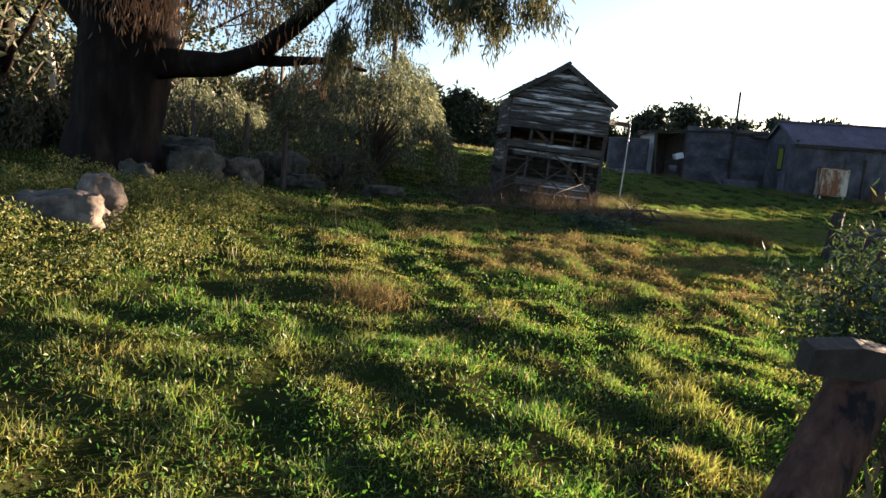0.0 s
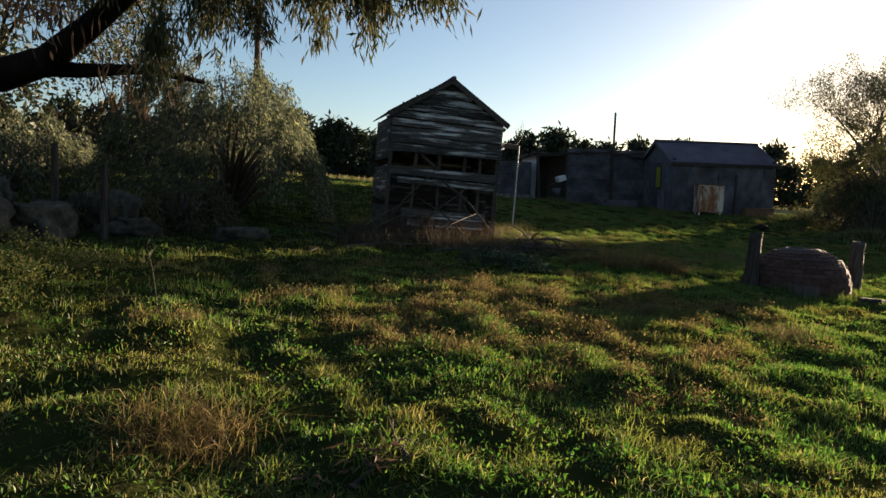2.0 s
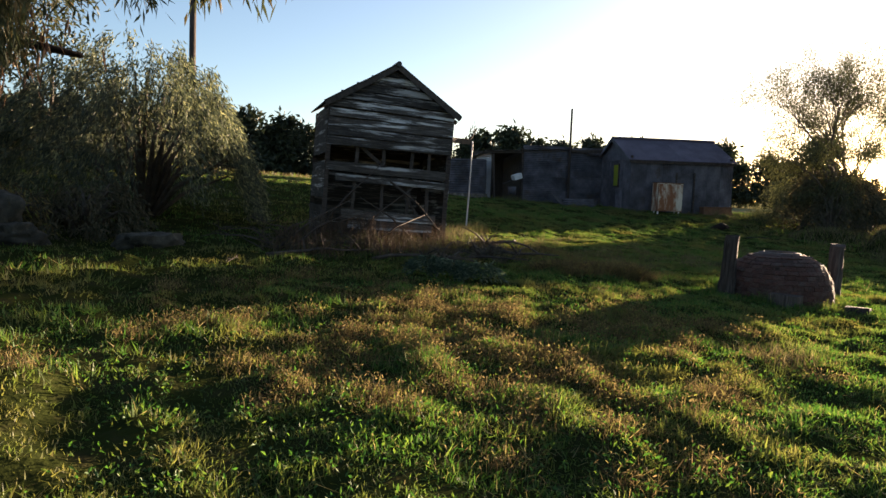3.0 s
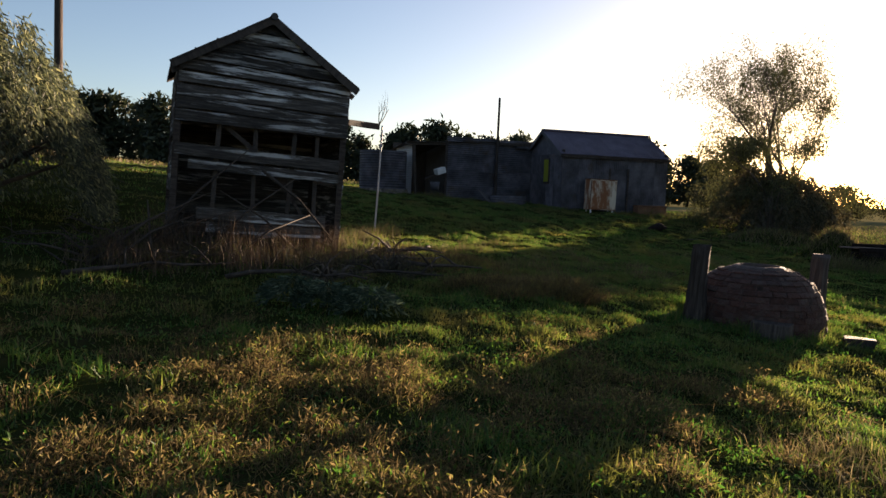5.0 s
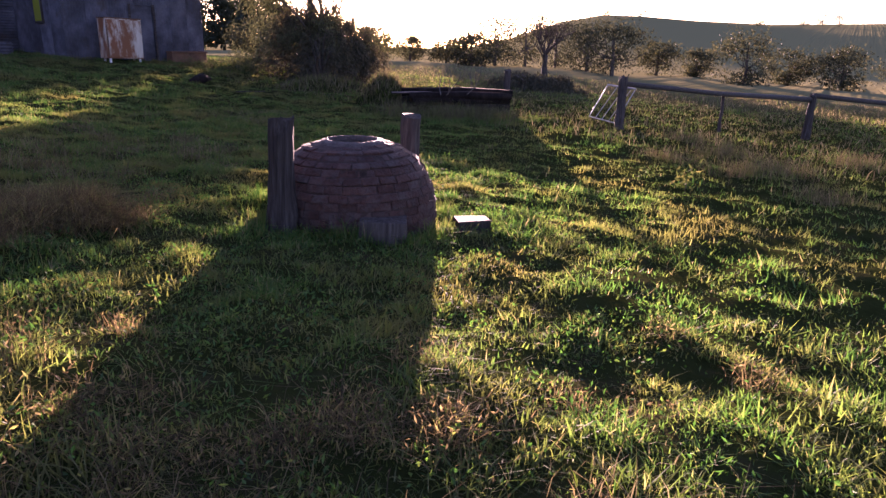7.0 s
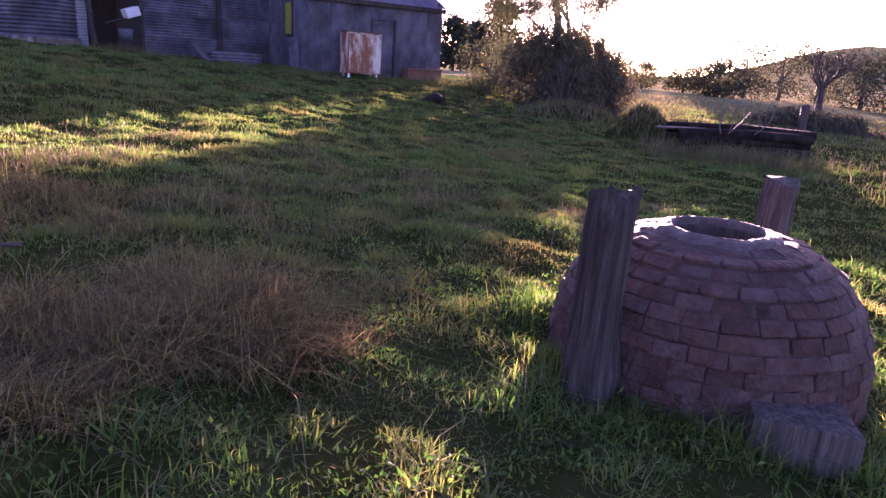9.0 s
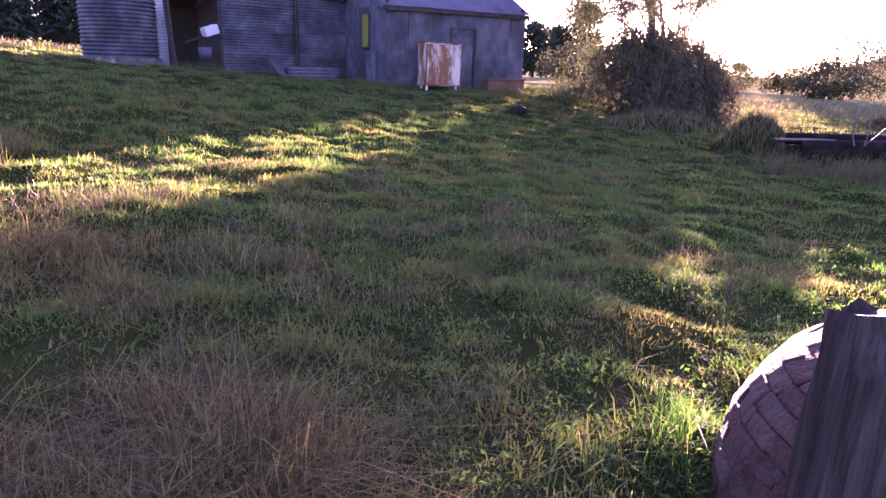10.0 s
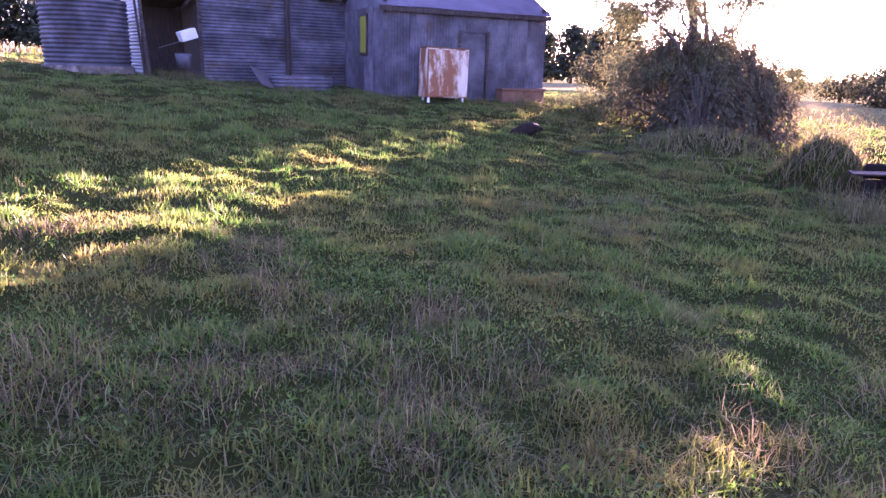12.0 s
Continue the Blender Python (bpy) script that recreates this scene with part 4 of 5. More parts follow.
for i, (az, d, s) in enumerate(((44, 52, 0.9), (47, 46, 0.85), (50, 50, 0.88), (53, 58, 0.9), (56, 70, 0.8), (59, 66, 0.8), (61, 52, 0.8), (63, 58, 1.35), (65.5, 62, 1.5), (68, 66, 1.5), (70.5, 58, 1.3), (72.5, 52, 1.2), (76, 62, 0.9), (79, 66, 0.75), (82.5, 56, 1.25), (85.5, 64, 0.9), (89, 60, 1.0), (93, 70, 1.1))):
    a = radians(az)
    round_tree("paddock_tree", "rounded dark paddock tree against the morning light", 3 + d * math.sin(a), 8 + d * math.cos(a), 2.4 * s, 3.0 * s, PADDOCK_LEAF, 80 + i, "eastern paddock trees")
for i, (az, d) in enumerate(((82, 330), (85.0, 345), (86.2, 350), (87.2, 340), (71, 340), (73.5, 345))):
    a = radians(az)
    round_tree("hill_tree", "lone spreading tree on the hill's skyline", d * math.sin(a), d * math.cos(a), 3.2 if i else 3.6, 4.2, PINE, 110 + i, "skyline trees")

# belt of dark pines behind the sheds
r = random.Random(17)
pines = []
for k in range(4):
    rr = np.random.default_rng(130 + k)
    H = 9.0
    sets, g = [], Geo()
    tube([(0, 0, -0.5), (0.1, 0, 4), (0, 0.1, 8.2)], [0.3, 0.22, 0.05], 7, k, 0.1, g)
    for c in range(46):
        z = rr.uniform(0.12, 1.0) * H
        q = 3.0 * (1.05 - z / H) ** 0.55 * rr.uniform(0.2, 1.0)
        a = rr.uniform(0, 2 * np.pi)
        m = 38
        at = np.array([q * np.cos(a), q * np.sin(a), z]) + rr.normal(0, 1, (m, 3)) * np.array([0.75, 0.75, 0.38])
        sets.append(leaf_set(at, rr.normal(0, 0.7, (m, 3)) + np.array([0, 0, 0.3]), 0.9, 0.36, rr))
    pine = thing("pine_tree", "tall dark pine of the shelter belt", "tree", pose(0, 0, -400), "shelter belt")
    part("trunk", g, BARK, pine)
    part("crown", np_mesh("crown", *merge(sets)), PINE, pine)
    pines.append(pine)
for i in range(62):
    az = radians(-32 + i * 1.25 + r.uniform(-0.6, 0.6))
    d = r.uniform(98, 122)
    x, y = d * math.sin(az), d * math.cos(az)
    s = r.uniform(0.7, 1.15)
    m = pose(x, y, float(rolling(x, y)) - 0.3, 0, 0, r.uniform(0, 360)) @ Matrix.Diagonal((s * 1.1, s * 1.1, s, 1))
    if i < 4:
        pines[i].matrix_basis = m
    else:
        copy_thing(pines[i % 4], m).scale = (s * 1.1, s * 1.1, s)


# ---- foreground at the start: broken strut, rail and bush ----
strut = thing("broken_fence_strut", "rough dark log strut with a short rail across its top", "fence", pose(0, 0, 0))
part("strut", tube([(0.64 + 0.0245 * i, 1.7 + 0.014 * i, -0.32 + 0.0408 * i) for i in range(31)], [(0.092 - 0.0004 * i) * (1 + 0.05 * math.sin(i * 1.9) * math.sin(i * 0.7)) for i in range(31)], 24, 6, 0.07), STRUT, strut, smooth=True)
part("rail", plank(1.85, 0.1, 0.07, 207, 14, 0.01, 0.014, 0.25), DEADWOOD, strut, "dark weathered rail", m=pose(2.04, 2.16, 0.895, 0, 2.2, 8.9))
part("post", tube([(1.62, 2.2, -0.3), (1.62, 2.2, 0.4), (1.6, 2.2, 0.9)], [0.09, 0.085, 0.08], 9, 8, 0.08), STRUT, strut, smooth=True)
rr = np.random.default_rng(151)
r = random.Random(151)
g, tips = Geo(), []
for i in range(26):
    grow(r, (r.uniform(-0.25, 0.3), r.uniform(-0.3, 0.35), 0), (r.uniform(-0.22, 0.3), r.uniform(-0.25, 0.3), 1), 0.7, 0.012, 2, 0.6, -0.05, g, tips, 3, 0.62)
shrub = thing("glossy_shrub", "leafy green shrub with small glossy leaves by the strut", "bush", on_ground(2.33, 2.95, 0, -0.03))
part("stem", g, TWIG, shrub)
part("foliage", np_mesh("foliage", *leaves_on(tips, 16, 0.055, 0.014, rr, 0.05, 0.1)), SHRUB, shrub)


# ---- stones ----
def stone(x, y, sx, sy, sz, seed, label, rz=0, dz=0.0, mat=STONE):
    bm = bmesh.new()
    bmesh.ops.create_icosphere(bm, subdivisions=4, radius=1)
    off = Vector((seed * 3.7, seed * 1.3, seed * 2.1))
    for v in bm.verts:
        n = noise.noise(v.co * 1.1 + off) * 0.5 + abs(noise.noise(v.co * 2.3 + off)) * -0.35 + noise.noise(v.co * 6 + off) * 0.12 + noise.noise(v.co * 15 + off) * 0.04
        c = v.co * (1 + n)
        c = Vector((c.x, c.y, min(c.z, 0.62 + 0.25 * noise.noise(c * 2 + off))))
        v.co = Vector((c.x * sx / 2, c.y * sy / 2, c.z * sz * 0.62))
    g = Geo()
    bm.verts.index_update()
    g.v, g.f = [tuple(v.co) for v in bm.verts], [tuple(v.index for v in f.verts) for f in bm.faces]
    bm.free()
    return tagged(part("stone", g, mat, m=on_ground(x, y, rz, sz * 0.25 + dz), smooth=True), label, "stone", "stone heap")


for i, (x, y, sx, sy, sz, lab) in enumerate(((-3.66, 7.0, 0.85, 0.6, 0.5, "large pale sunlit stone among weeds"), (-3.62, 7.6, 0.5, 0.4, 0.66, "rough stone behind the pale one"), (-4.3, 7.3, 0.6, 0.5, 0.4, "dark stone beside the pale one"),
        (-4.75, 10.9, 0.7, 0.6, 0.6, "dark grey stone at the gum's foot"), (-4.25, 11.8, 0.95, 0.7, 0.95, "tall dark grey stone of the heap"), (-3.65, 12.8, 1.2, 0.8, 0.8, "stone of the heap in shade-darkened colour"), (-4.6, 12.8, 1.3, 0.9, 1.0, "dark stone behind the heap"), (-2.7, 13.6, 0.9, 0.6, 0.4, "dark low stone by the bush"),
        (-1.0, 14.1, 1.1, 0.5, 0.35, "flat dark stone half sunk in grass"), (-4.3, 9.4, 0.4, 0.4, 0.35, "small dark stone among weeds"), (-3.3, 14.3, 1.4, 0.8, 0.9, "broad dark stone under the bush"), (-5.1, 14.2, 1.6, 1.0, 1.1, "boulder in shade-darkened colour behind the gum's foot"))):
    # the first two keep the sunlit tones, the rest have shade painted in
    stone(x, y, sx, sy, sz, i + 1, lab, i * 50, 0.14 if i < 2 else 0.0, STONE if i < 2 else SHADED_STONE)

# ---- fence posts on the west and the power pole ----
split_post("fence_post", "dark slender fence post among the stones", -4.0, 14.2, 1.35, 0.05, 21, 0, 2)
split_post("fence_post", "dark slender fence post beside the gum", -5.9, 16.5, 1.5, 0.05, 22, 0, -3)
split_post("fence_post", "short dark fence post by the bush", -2.9, 13.0, 1.1, 0.05, 23, 3, 3)
tagged(part("power_pole", tube([(-2.6, 32, 0.8), (-2.5, 32, 4), (-2.4, 32, 9.5)], [0.16, 0.14, 0.12], 9, 4, 0.04), TIMBER, smooth=True), "tall grey timber power pole behind the bush", "pole")

# ---- post and beam beside the barn ----
awning = thing("awning_frame", "dark roof beam on a thin steel post beside the barn", "frame", pose(0, 0, 0))
part("post", tube([(5.5, 20.05, 0.3), (5.57, 20.05, 1.5), (5.62, 20.05, 2.76)], [0.021, 0.021, 0.021], 8), BRIGHT_IRON, awning, "thin pale steel post")
part("beam", plank(2.7, 0.14, 0.1, 171, 6), DARK, awning, m=pose(4.35, 19.2, 2.72, 0, 0, 32))
part("roof_edge", plank(2.6, 0.05, 0.5, 172, 6), OLD_ROOF, awning, m=pose(4.3, 19.45, 2.8, 0, 0, 32))
r = random.Random(7)
g, tips = Geo(), []
for i in range(3):
    grow(r, (5.55, 20.05, 2.78), (r.uniform(-0.3, 0.9), 0, 0.8), 0.4, 0.014, 2, 0.6, 0, g, tips, 2)
tagged(part("dead_twig", g, TWIG), "bare dead twig caught on the beam's end", "twig")

# ---- things round the iron sheds ----
cab = thing("metal_cabinet", "white enamel cabinet on short legs with rust stains", "cabinet", pose(16.16, 27.4, 0.84, 0, 1, -8))
part("body", box(1.06, 0.5, 1.12, 1, 0.004, 0.012), CABINET_PAINT, cab, m=pose(0, 0, 0.1))
part("door", box(1.0, 0.025, 1.06, 2, 0.002, 0.006), CABINET_PAINT, cab, m=pose(0.015, -0.266, 0.13))
part("hinge_strip", box(0.02, 0.03, 1.06, 3, 0.002, 0.004), RUST, cab, "dark rusted strip along the door's edge", m=pose(-0.508, -0.262, 0.13))
part("top", box(1.09, 0.53, 0.03, 4, 0.002, 0.006), RUST, cab, "rusted top edge", m=pose(0, 0, 1.22))
for x in (-0.44, 0.44):
    for y in (-0.18, 0.18):
        part("leg", box(0.05, 0.05, 0.2, 5, 0, 0.006), WHITE, cab, m=pose(x, y, -0.08))
tub = thing("cut_down_tank", "low cut-down corrugated tank lying against the wall", "tank", pose(13.45, 29.75, 0.95))
tub_r = 0.78
tv, tf = [], []
for k in range(31):
    q = tub_r + 0.02 * math.sin(k / 30 * 0.45 / 0.09 * 2 * math.pi)
    for i in range(48):
        a = 2 * math.pi * i / 48
        tv.append((q * math.cos(a), q * math.sin(a) * 0.6, 0.45 * k / 30 - 0.05))
for k in range(30):
    for i in range(48):
        j = (i + 1) % 48
        tf.append((k * 48 + i, k * 48 + j, (k + 1) * 48 + j, (k + 1) * 48 + i))
part("tank_wall", Geo().add(tv, tf), IRON, tub, smooth=True)
tagged(part("bent_sheet", corrugated(0.8, 0.75, seed=9, bend=0.08), OLD_ROOF, m=pose(12.65, 29.45, 1.0, -52, 20, 25)), "dark bent roofing sheet leaning on the cut-down tank", "sheet")
tagged(part("white_box", box(0.4, 0.3, 0.24, 8, 0.004, 0.02), WHITE, m=pose(11.05, 31.0, 2.12, 0, -18, 10)), "white foam box tipped on a bracket shelf", "box")
tagged(part("shelf_plank", plank(0.95, 0.05, 0.14, 181, 4), TIMBER, m=pose(10.8, 31.05, 2.05, 0, -18, 10)), "short tilted shelf plank in the open bay", "plank")
tagged(part("bucket", tube([(10.95, 31.35, 1.45), (10.95, 31.35, 1.8)], [0.16, 0.2], 16), IRON, smooth=True), "grimy pale bucket hung in the open bay", "bucket")
tagged(part("leaning_pole", tube([(10.0, 31.0, 1.2), (9.9, 31.2, 3.2)], [0.03, 0.03], 6), TIMBER), "pole leaning in the open bay", "pole")
crate = thing("rusty_bin", "brown rusted iron bin against the shed wall", "bin", pose(18.75, 27.72, 0.5, 0, 0, -5))
part("body", box(1.3, 0.3, 0.62, 3, 0.02, 0.02), RUST, crate)
part("rim", box(1.34, 0.34, 0.05, 4, 0.015, 0.01), RUST, crate, m=pose(0, 0, 0.61))
tagged(part("old_log", tube([(15.6, 23.6, 0.42), (16.0, 23.75, 0.5), (16.35, 23.9, 0.44)], [0.13, 0.15, 0.12], 10, 9, 0.12), BARK, smooth=True), "short dark log in the grass before the shed", "log")
tagged(part("pale_stick", plank(0.75, 0.03, 0.03, 191, 4), TIMBER, m=on_ground(16.1, 22.0, -30, 0.05)), "pale stick lying in the grass", "stick")

# ---- heaps, stacked timber and fences to the east ----
def heap(name, label, x, y, rx, ry, h, seed, mat):
    n, kk = 40, 14
    v, f = [], []
    for k in range(kk + 1):
        t = k / kk
        for i in range(n):
            a = 2 * math.pi * i / n
            q = 1 + 0.16 * noise.noise(Vector((math.cos(a) * 1.5 + seed, math.sin(a) * 1.5, t * 2))) + 0.08 * noise.noise(Vector((math.cos(a) * 5 + seed, math.sin(a) * 5, t * 6)))
            v.append((rx * q * math.cos(a) * (1 - t) ** 0.45, ry * q * math.sin(a) * (1 - t) ** 0.45, h * t * q - 0.1))
    for k in range(kk):
        for i in range(n):
            j = (i + 1) % n
            f.append((k * n + i, k * n + j, (k + 1) * n + j, (k + 1) * n + i))
    ob = thing(name, label, "heap", on_ground(x, y))
    part("core", Geo().add(v, f), mat, ob, smooth=True)
    rr = np.random.default_rng(seed)
    m = 1700
    t, a = rr.random(m) ** 0.8, rr.uniform(0, 2 * np.pi, m)
    xy = np.c_[rx * np.cos(a) * (1 - t) ** 0.45, ry * np.sin(a) * (1 - t) ** 0.45]
    part("dry_grass", np_mesh("dry_grass", *blades(xy, 0.22, 0.014, rr, 0.9, z=h * t - 0.08)), STRAW, ob)


heap("earth_heap", "rounded earth heap grown over with dry grass", 18.2, 19.15, 0.85, 0.75, 0.85, 3, SOIL)
heap("earth_heap", "long low earth heap under the pepper tree", 19.2, 22.2, 2.0, 0.9, 0.4, 5, SOIL)
heap("earth_heap", "long dark heap of earth and rubble under the logs", 18.6, 17.1, 1.35, 0.7, 0.3, 7, SOIL)
r = random.Random(41)
for i in range(8):
    L = r.uniform(2.2, 3.1)
    ang = radians(-38 + r.uniform(-11, 11))
    cx, cy = 18.4 + (i % 3) * 0.22, 16.9 + (i % 3) * 0.26
    zz = gz(cx, cy) + 0.2 + (i // 3) * 0.15 + r.uniform(-0.03, 0.03)
    dx, dy = math.cos(ang) * L / 2, math.sin(ang) * L / 2
    tagged(part("stacked_log", tube([(cx - dx, cy - dy, zz), (cx, cy, zz + 0.02), (cx + dx, cy + dy, zz - 0.01)], [0.11, 0.12, 0.1], 8, i, 0.08), BARK, smooth=True), "grey log in a low overgrown stack", "log", "log stack")
tagged(part("weathered_plank", plank(1.1, 0.05, 0.16, 201, 4), DEADWOOD, m=pose(17.5, 17.8, gz(17.5, 17.8) + 0.5, 0, 0, -35)), "weathered plank on top of the log stack", "plank")
g, tips = Geo(), []
for i in range(8):
    grow(r, (r.uniform(-0.8, 0.8), r.uniform(-0.5, 0.5), 0), (r.uniform(-0.8, 0.8), r.uniform(-0.8, 0.8), 0.7), 0.6, 0.014, 2, 0.7, 0.1, g, tips, 2)
tagged(part("fallen_branch", g, TWIG, m=on_ground(18.4, 17.1, 0, 0.5)), "tangle of dead twigs on the log stack", "branches")

split_post("fence_post", "weathered fence post beside the log stack", 21.0, 16.9, 1.12, 0.09, 31)
split_post("gate_post", "stout gate post carrying a timber rail", 20.2, 13.35, 1.28, 0.11, 32)
split_post("fence_post", "thin fence post under the rail", 22.0, 11.25, 1.0, 0.04, 33)
split_post("fence_post", "weathered fence post at the rail's end", 23.4, 9.3, 1.15, 0.09, 34)
split_post("fence_post", "far weathered fence post of the rail fence", 27.0, 4.9, 1.15, 0.09, 35)
for a, b in (((20.2, 13.35), (23.4, 9.3)), ((23.4, 9.3), (27.0, 4.9))):
    za, zb = gz(*a) + 1.12, gz(*b) + 1.02
    tagged(part("fence_rail", tube([(a[0], a[1], za), ((a[0] + b[0]) / 2, (a[1] + b[1]) / 2, (za + zb) / 2 - 0.05), (b[0], b[1], zb)], [0.065, 0.06, 0.065], 8, 3, 0.08), RAIL, smooth=True), "round timber fence rail between posts", "rail", "rail fence")
gate = thing("metal_gate", "pale pipe gate propped open, leaning from its post", "gate", pose(0, 0, 0))
GA, GB = Vector((20.35, 13.5, gz(20.3, 13.5) + 0.12)), Vector((21.4, 14.55, gz(21.4, 14.55) + 0.1))
up = Vector((0.28, -0.36, 0.85))
corners = [GA, GB, GB + up, GA + up]
for i in range(4):
    part("pipe", tube([corners[i], corners[(i + 1) % 4]], [0.026 if i == 2 else 0.015] * 2, 7), PIPE, gate)
for k in (0.25, 0.5, 0.75):
    part("brace", tube([GA.lerp(GB, k), GA.lerp(GB, k - 0.12) + up], [0.01, 0.01], 6), PIPE, gate)


# ---- dead branches, dry weeds and tussocks ----
def fallen(x, y, ang, L, rad, seed, label, rise=0.15):
    """A dead limb lying on the ground with a few side twigs."""
    r, g = random.Random(seed), Geo()
    a = radians(ang)
    pts, bend = [], 0.0
    for i in range(7):
        t = i / 6
        bend += r.uniform(-0.12, 0.12)
        px, py = L * t * math.cos(a + bend * 0.5), L * t * math.sin(a + bend * 0.5)
        pts.append((px, py, float(ground_z(x + px, y + py)) - gz(x, y) + rad + rise * L * math.sin(t * 2.2) * r.uniform(0.6, 1.0)))
    tube(pts, [rad * (1 - 0.75 * i / 6) for i in range(7)], 7, seed, 0.18, g)
    limb = tagged(part("fallen_branch", g, DEADWOOD, m=on_ground(x, y), smooth=True), label, "branch", "fallen branches")
    for k in range(5):
        i = r.randint(1, 5)
        p, w = Vector(pts[i]), Vector((r.uniform(-1, 1), r.uniform(-1, 1), r.uniform(0.0, 0.7))).normalized()
        q = L * r.uniform(0.15, 0.32)
        twig = Geo()
        tube([p, p + w * q * 0.5 + Vector((0, 0, 0.02)), p + w * q + Vector((r.uniform(-0.05, 0.05), r.uniform(-0.05, 0.05), -0.03))], [rad * 0.45, rad * 0.32, rad * 0.12], 5, k, 0.1, twig)
        part("twig", twig, DEADWOOD, limb, smooth=True)


r = random.Random(19)
for i in range(22):
    fallen(r.uniform(0.4, 3.6), r.uniform(14.2, 15.5), r.uniform(-30, 200), r.uniform(0.9, 1.7), r.uniform(0.009, 0.02), i + 1, "grey dead branch in the pile before the barn", r.uniform(0.05, 0.32))
for i, (x, y, an, L, ra) in enumerate(((3.9, 16.1, 12, 1.8, 0.055), (4.2, 15.9, 5, 1.3, 0.035), (4.1, 16.3, 24, 1.3, 0.035), (3.6, 15.4, -10, 2.2, 0.045), (2.2, 14.0, -8, 1.6, 0.032), (3.2, 14.4, 5, 1.7, 0.032), (0.6, 13.9, 16, 1.8, 0.032))):
    fallen(x, y, an, L, ra, 40 + i, "long grey limb lying on the bank", 0.06)
for x, y, an in ((0.4, 5.55, 20), (0.7, 5.7, 100), (0.65, 2.7, 35), (0.9, 2.8, 10), (0.1, 12.8, 70)):
    fallen(x, y, an, 0.4, 0.011, int(x * 90 + an), "small broken stick lying in the grass", 0.1)
for i, (a, b) in enumerate((((1.2, 15.0, 0.45), (2.65, 15.75, 1.95)), ((2.75, 15.7, 1.6), (3.75, 15.5, 0.6)), ((1.9, 15.3, 0.4), (3.2, 15.7, 1.5)), ((3.3, 15.4, 0.4), (2.2, 15.7, 1.3)), ((0.7, 14.6, 0.4), (2.0, 15.3, 1.25)), ((0.9, 14.4, 0.4), (1.9, 15.1, 1.0)), ((1.0, 14.9, 0.4), (2.4, 15.5, 1.05)), ((1.4, 14.6, 0.4), (1.3, 15.6, 1.15)), ((2.2, 14.8, 0.4), (3.4, 15.6, 1.0)), ((0.5, 14.9, 0.4), (1.5, 15.6, 0.95)))):
    m = tuple((p + q) / 2 + d for p, q, d in zip(a, b, (0, 0, 0.1)))
    tagged(part("leaning_branch", tube([a, m, b], [0.022, 0.017, 0.006], 6, i, 0.15), DEADWOOD, smooth=True), "bare dead branch leaning on the barn's open front", "branch", "fallen branches")


for i, (x, y, rx, h) in enumerate(((4.4, 15.0, 0.5, 0.45), (3.4, 14.2, 0.5, 0.4))):
    weeping_bush("dead_shrub", "low dark brown dead shrub on the bank", x, y, rx, h, SCRUB, 240 + i, 36, 70, 0.07, 0.014)


def tussock(x, y, rad, h, n, mat, seed, name, label, width=0.008, lean=0.6, group="dry tussocks"):
    rr = np.random.default_rng(seed)
    xy = rr.normal(0, rad * 0.5, (n, 2))
    z = ground_z(x + xy[:, 0], y + xy[:, 1]) - gz(x, y)
    tagged(part(name, np_mesh(name, *blades(xy, h, width, rr, lean, z=z)), mat, m=pose(x, y, gz(x, y))), label, "grass", group, "stuff")


r = random.Random(77)
for x, y, q, h, n in ((-0.42, 6.1, 0.32, 0.14, 1500), (6.3, 13.55, 0.36, 0.24, 3200), (5.85, 13.55, 0.32, 0.2, 2200), (6.55, 13.3, 0.26, 0.14, 1000), (5.4, 13.25, 0.3, 0.18, 1500), (5.6, 13.9, 0.3, 0.2, 1400), (5.2, 13.9, 0.35, 0.2, 1400), (6.2, 14.1, 0.3, 0.18, 900), (5.3, 15.6, 0.5, 0.14, 1300), (6.1, 16.3, 0.5, 0.15, 1400), (6.3, 15.4, 0.3, 0.12, 500), (7.3, 15.8, 0.35, 0.13, 500)):
    tussock(x, y, q, h, n, RUSSET, int(x * 100 + y * 10) + 900, "russet_weed", "matted russet-brown dead weeds in the grass", 0.005, 1.6, "russet weeds")
for x, y, q, h, n in ((1.0, 14.9, 0.4, 0.45, 700), (1.6, 15.2, 0.4, 0.6, 800), (2.3, 15.3, 0.4, 0.6, 800), (3.0, 15.4, 0.4, 0.5, 700), (3.6, 15.5, 0.35, 0.5, 500), (1.3, 14.4, 0.5, 0.3, 600), (2.4, 14.6, 0.5, 0.35, 700), (3.4, 14.8, 0.5, 0.3, 600), (4.4, 15.6, 0.4, 0.35, 400), (5.0, 16.2, 0.4, 0.3, 400)):
    tussock(x, y, q, h, n // 2, DEAD_LEAF, int(x * 100 + y * 10) + 700, "dead_stalks", "tall brown dead stalks standing in the branch pile", 0.006, 0.45, "dead stalks")
rr = np.random.default_rng(66)
cl = np.c_[rr.normal(2.7, 1.5, 480), rr.normal(9.6, 1.3, 480)]
cl = cl[rr.random(len(cl)) < 0.5 + 0.6 * lattice_noise(cl[:, 0], cl[:, 1], 1.1, 5)]
n = 30000
k = rr.integers(0, len(cl), n)
xy = cl[k] + rr.normal(0, 0.085, (n, 2))
at = np.c_[xy, ground_z(xy[:, 0], xy[:, 1]) + rr.random(n) ** 1.5 * (0.05 + 0.1 * ((k * 7919) % 13) / 13)]
curled = rr.random(n) < 0.75
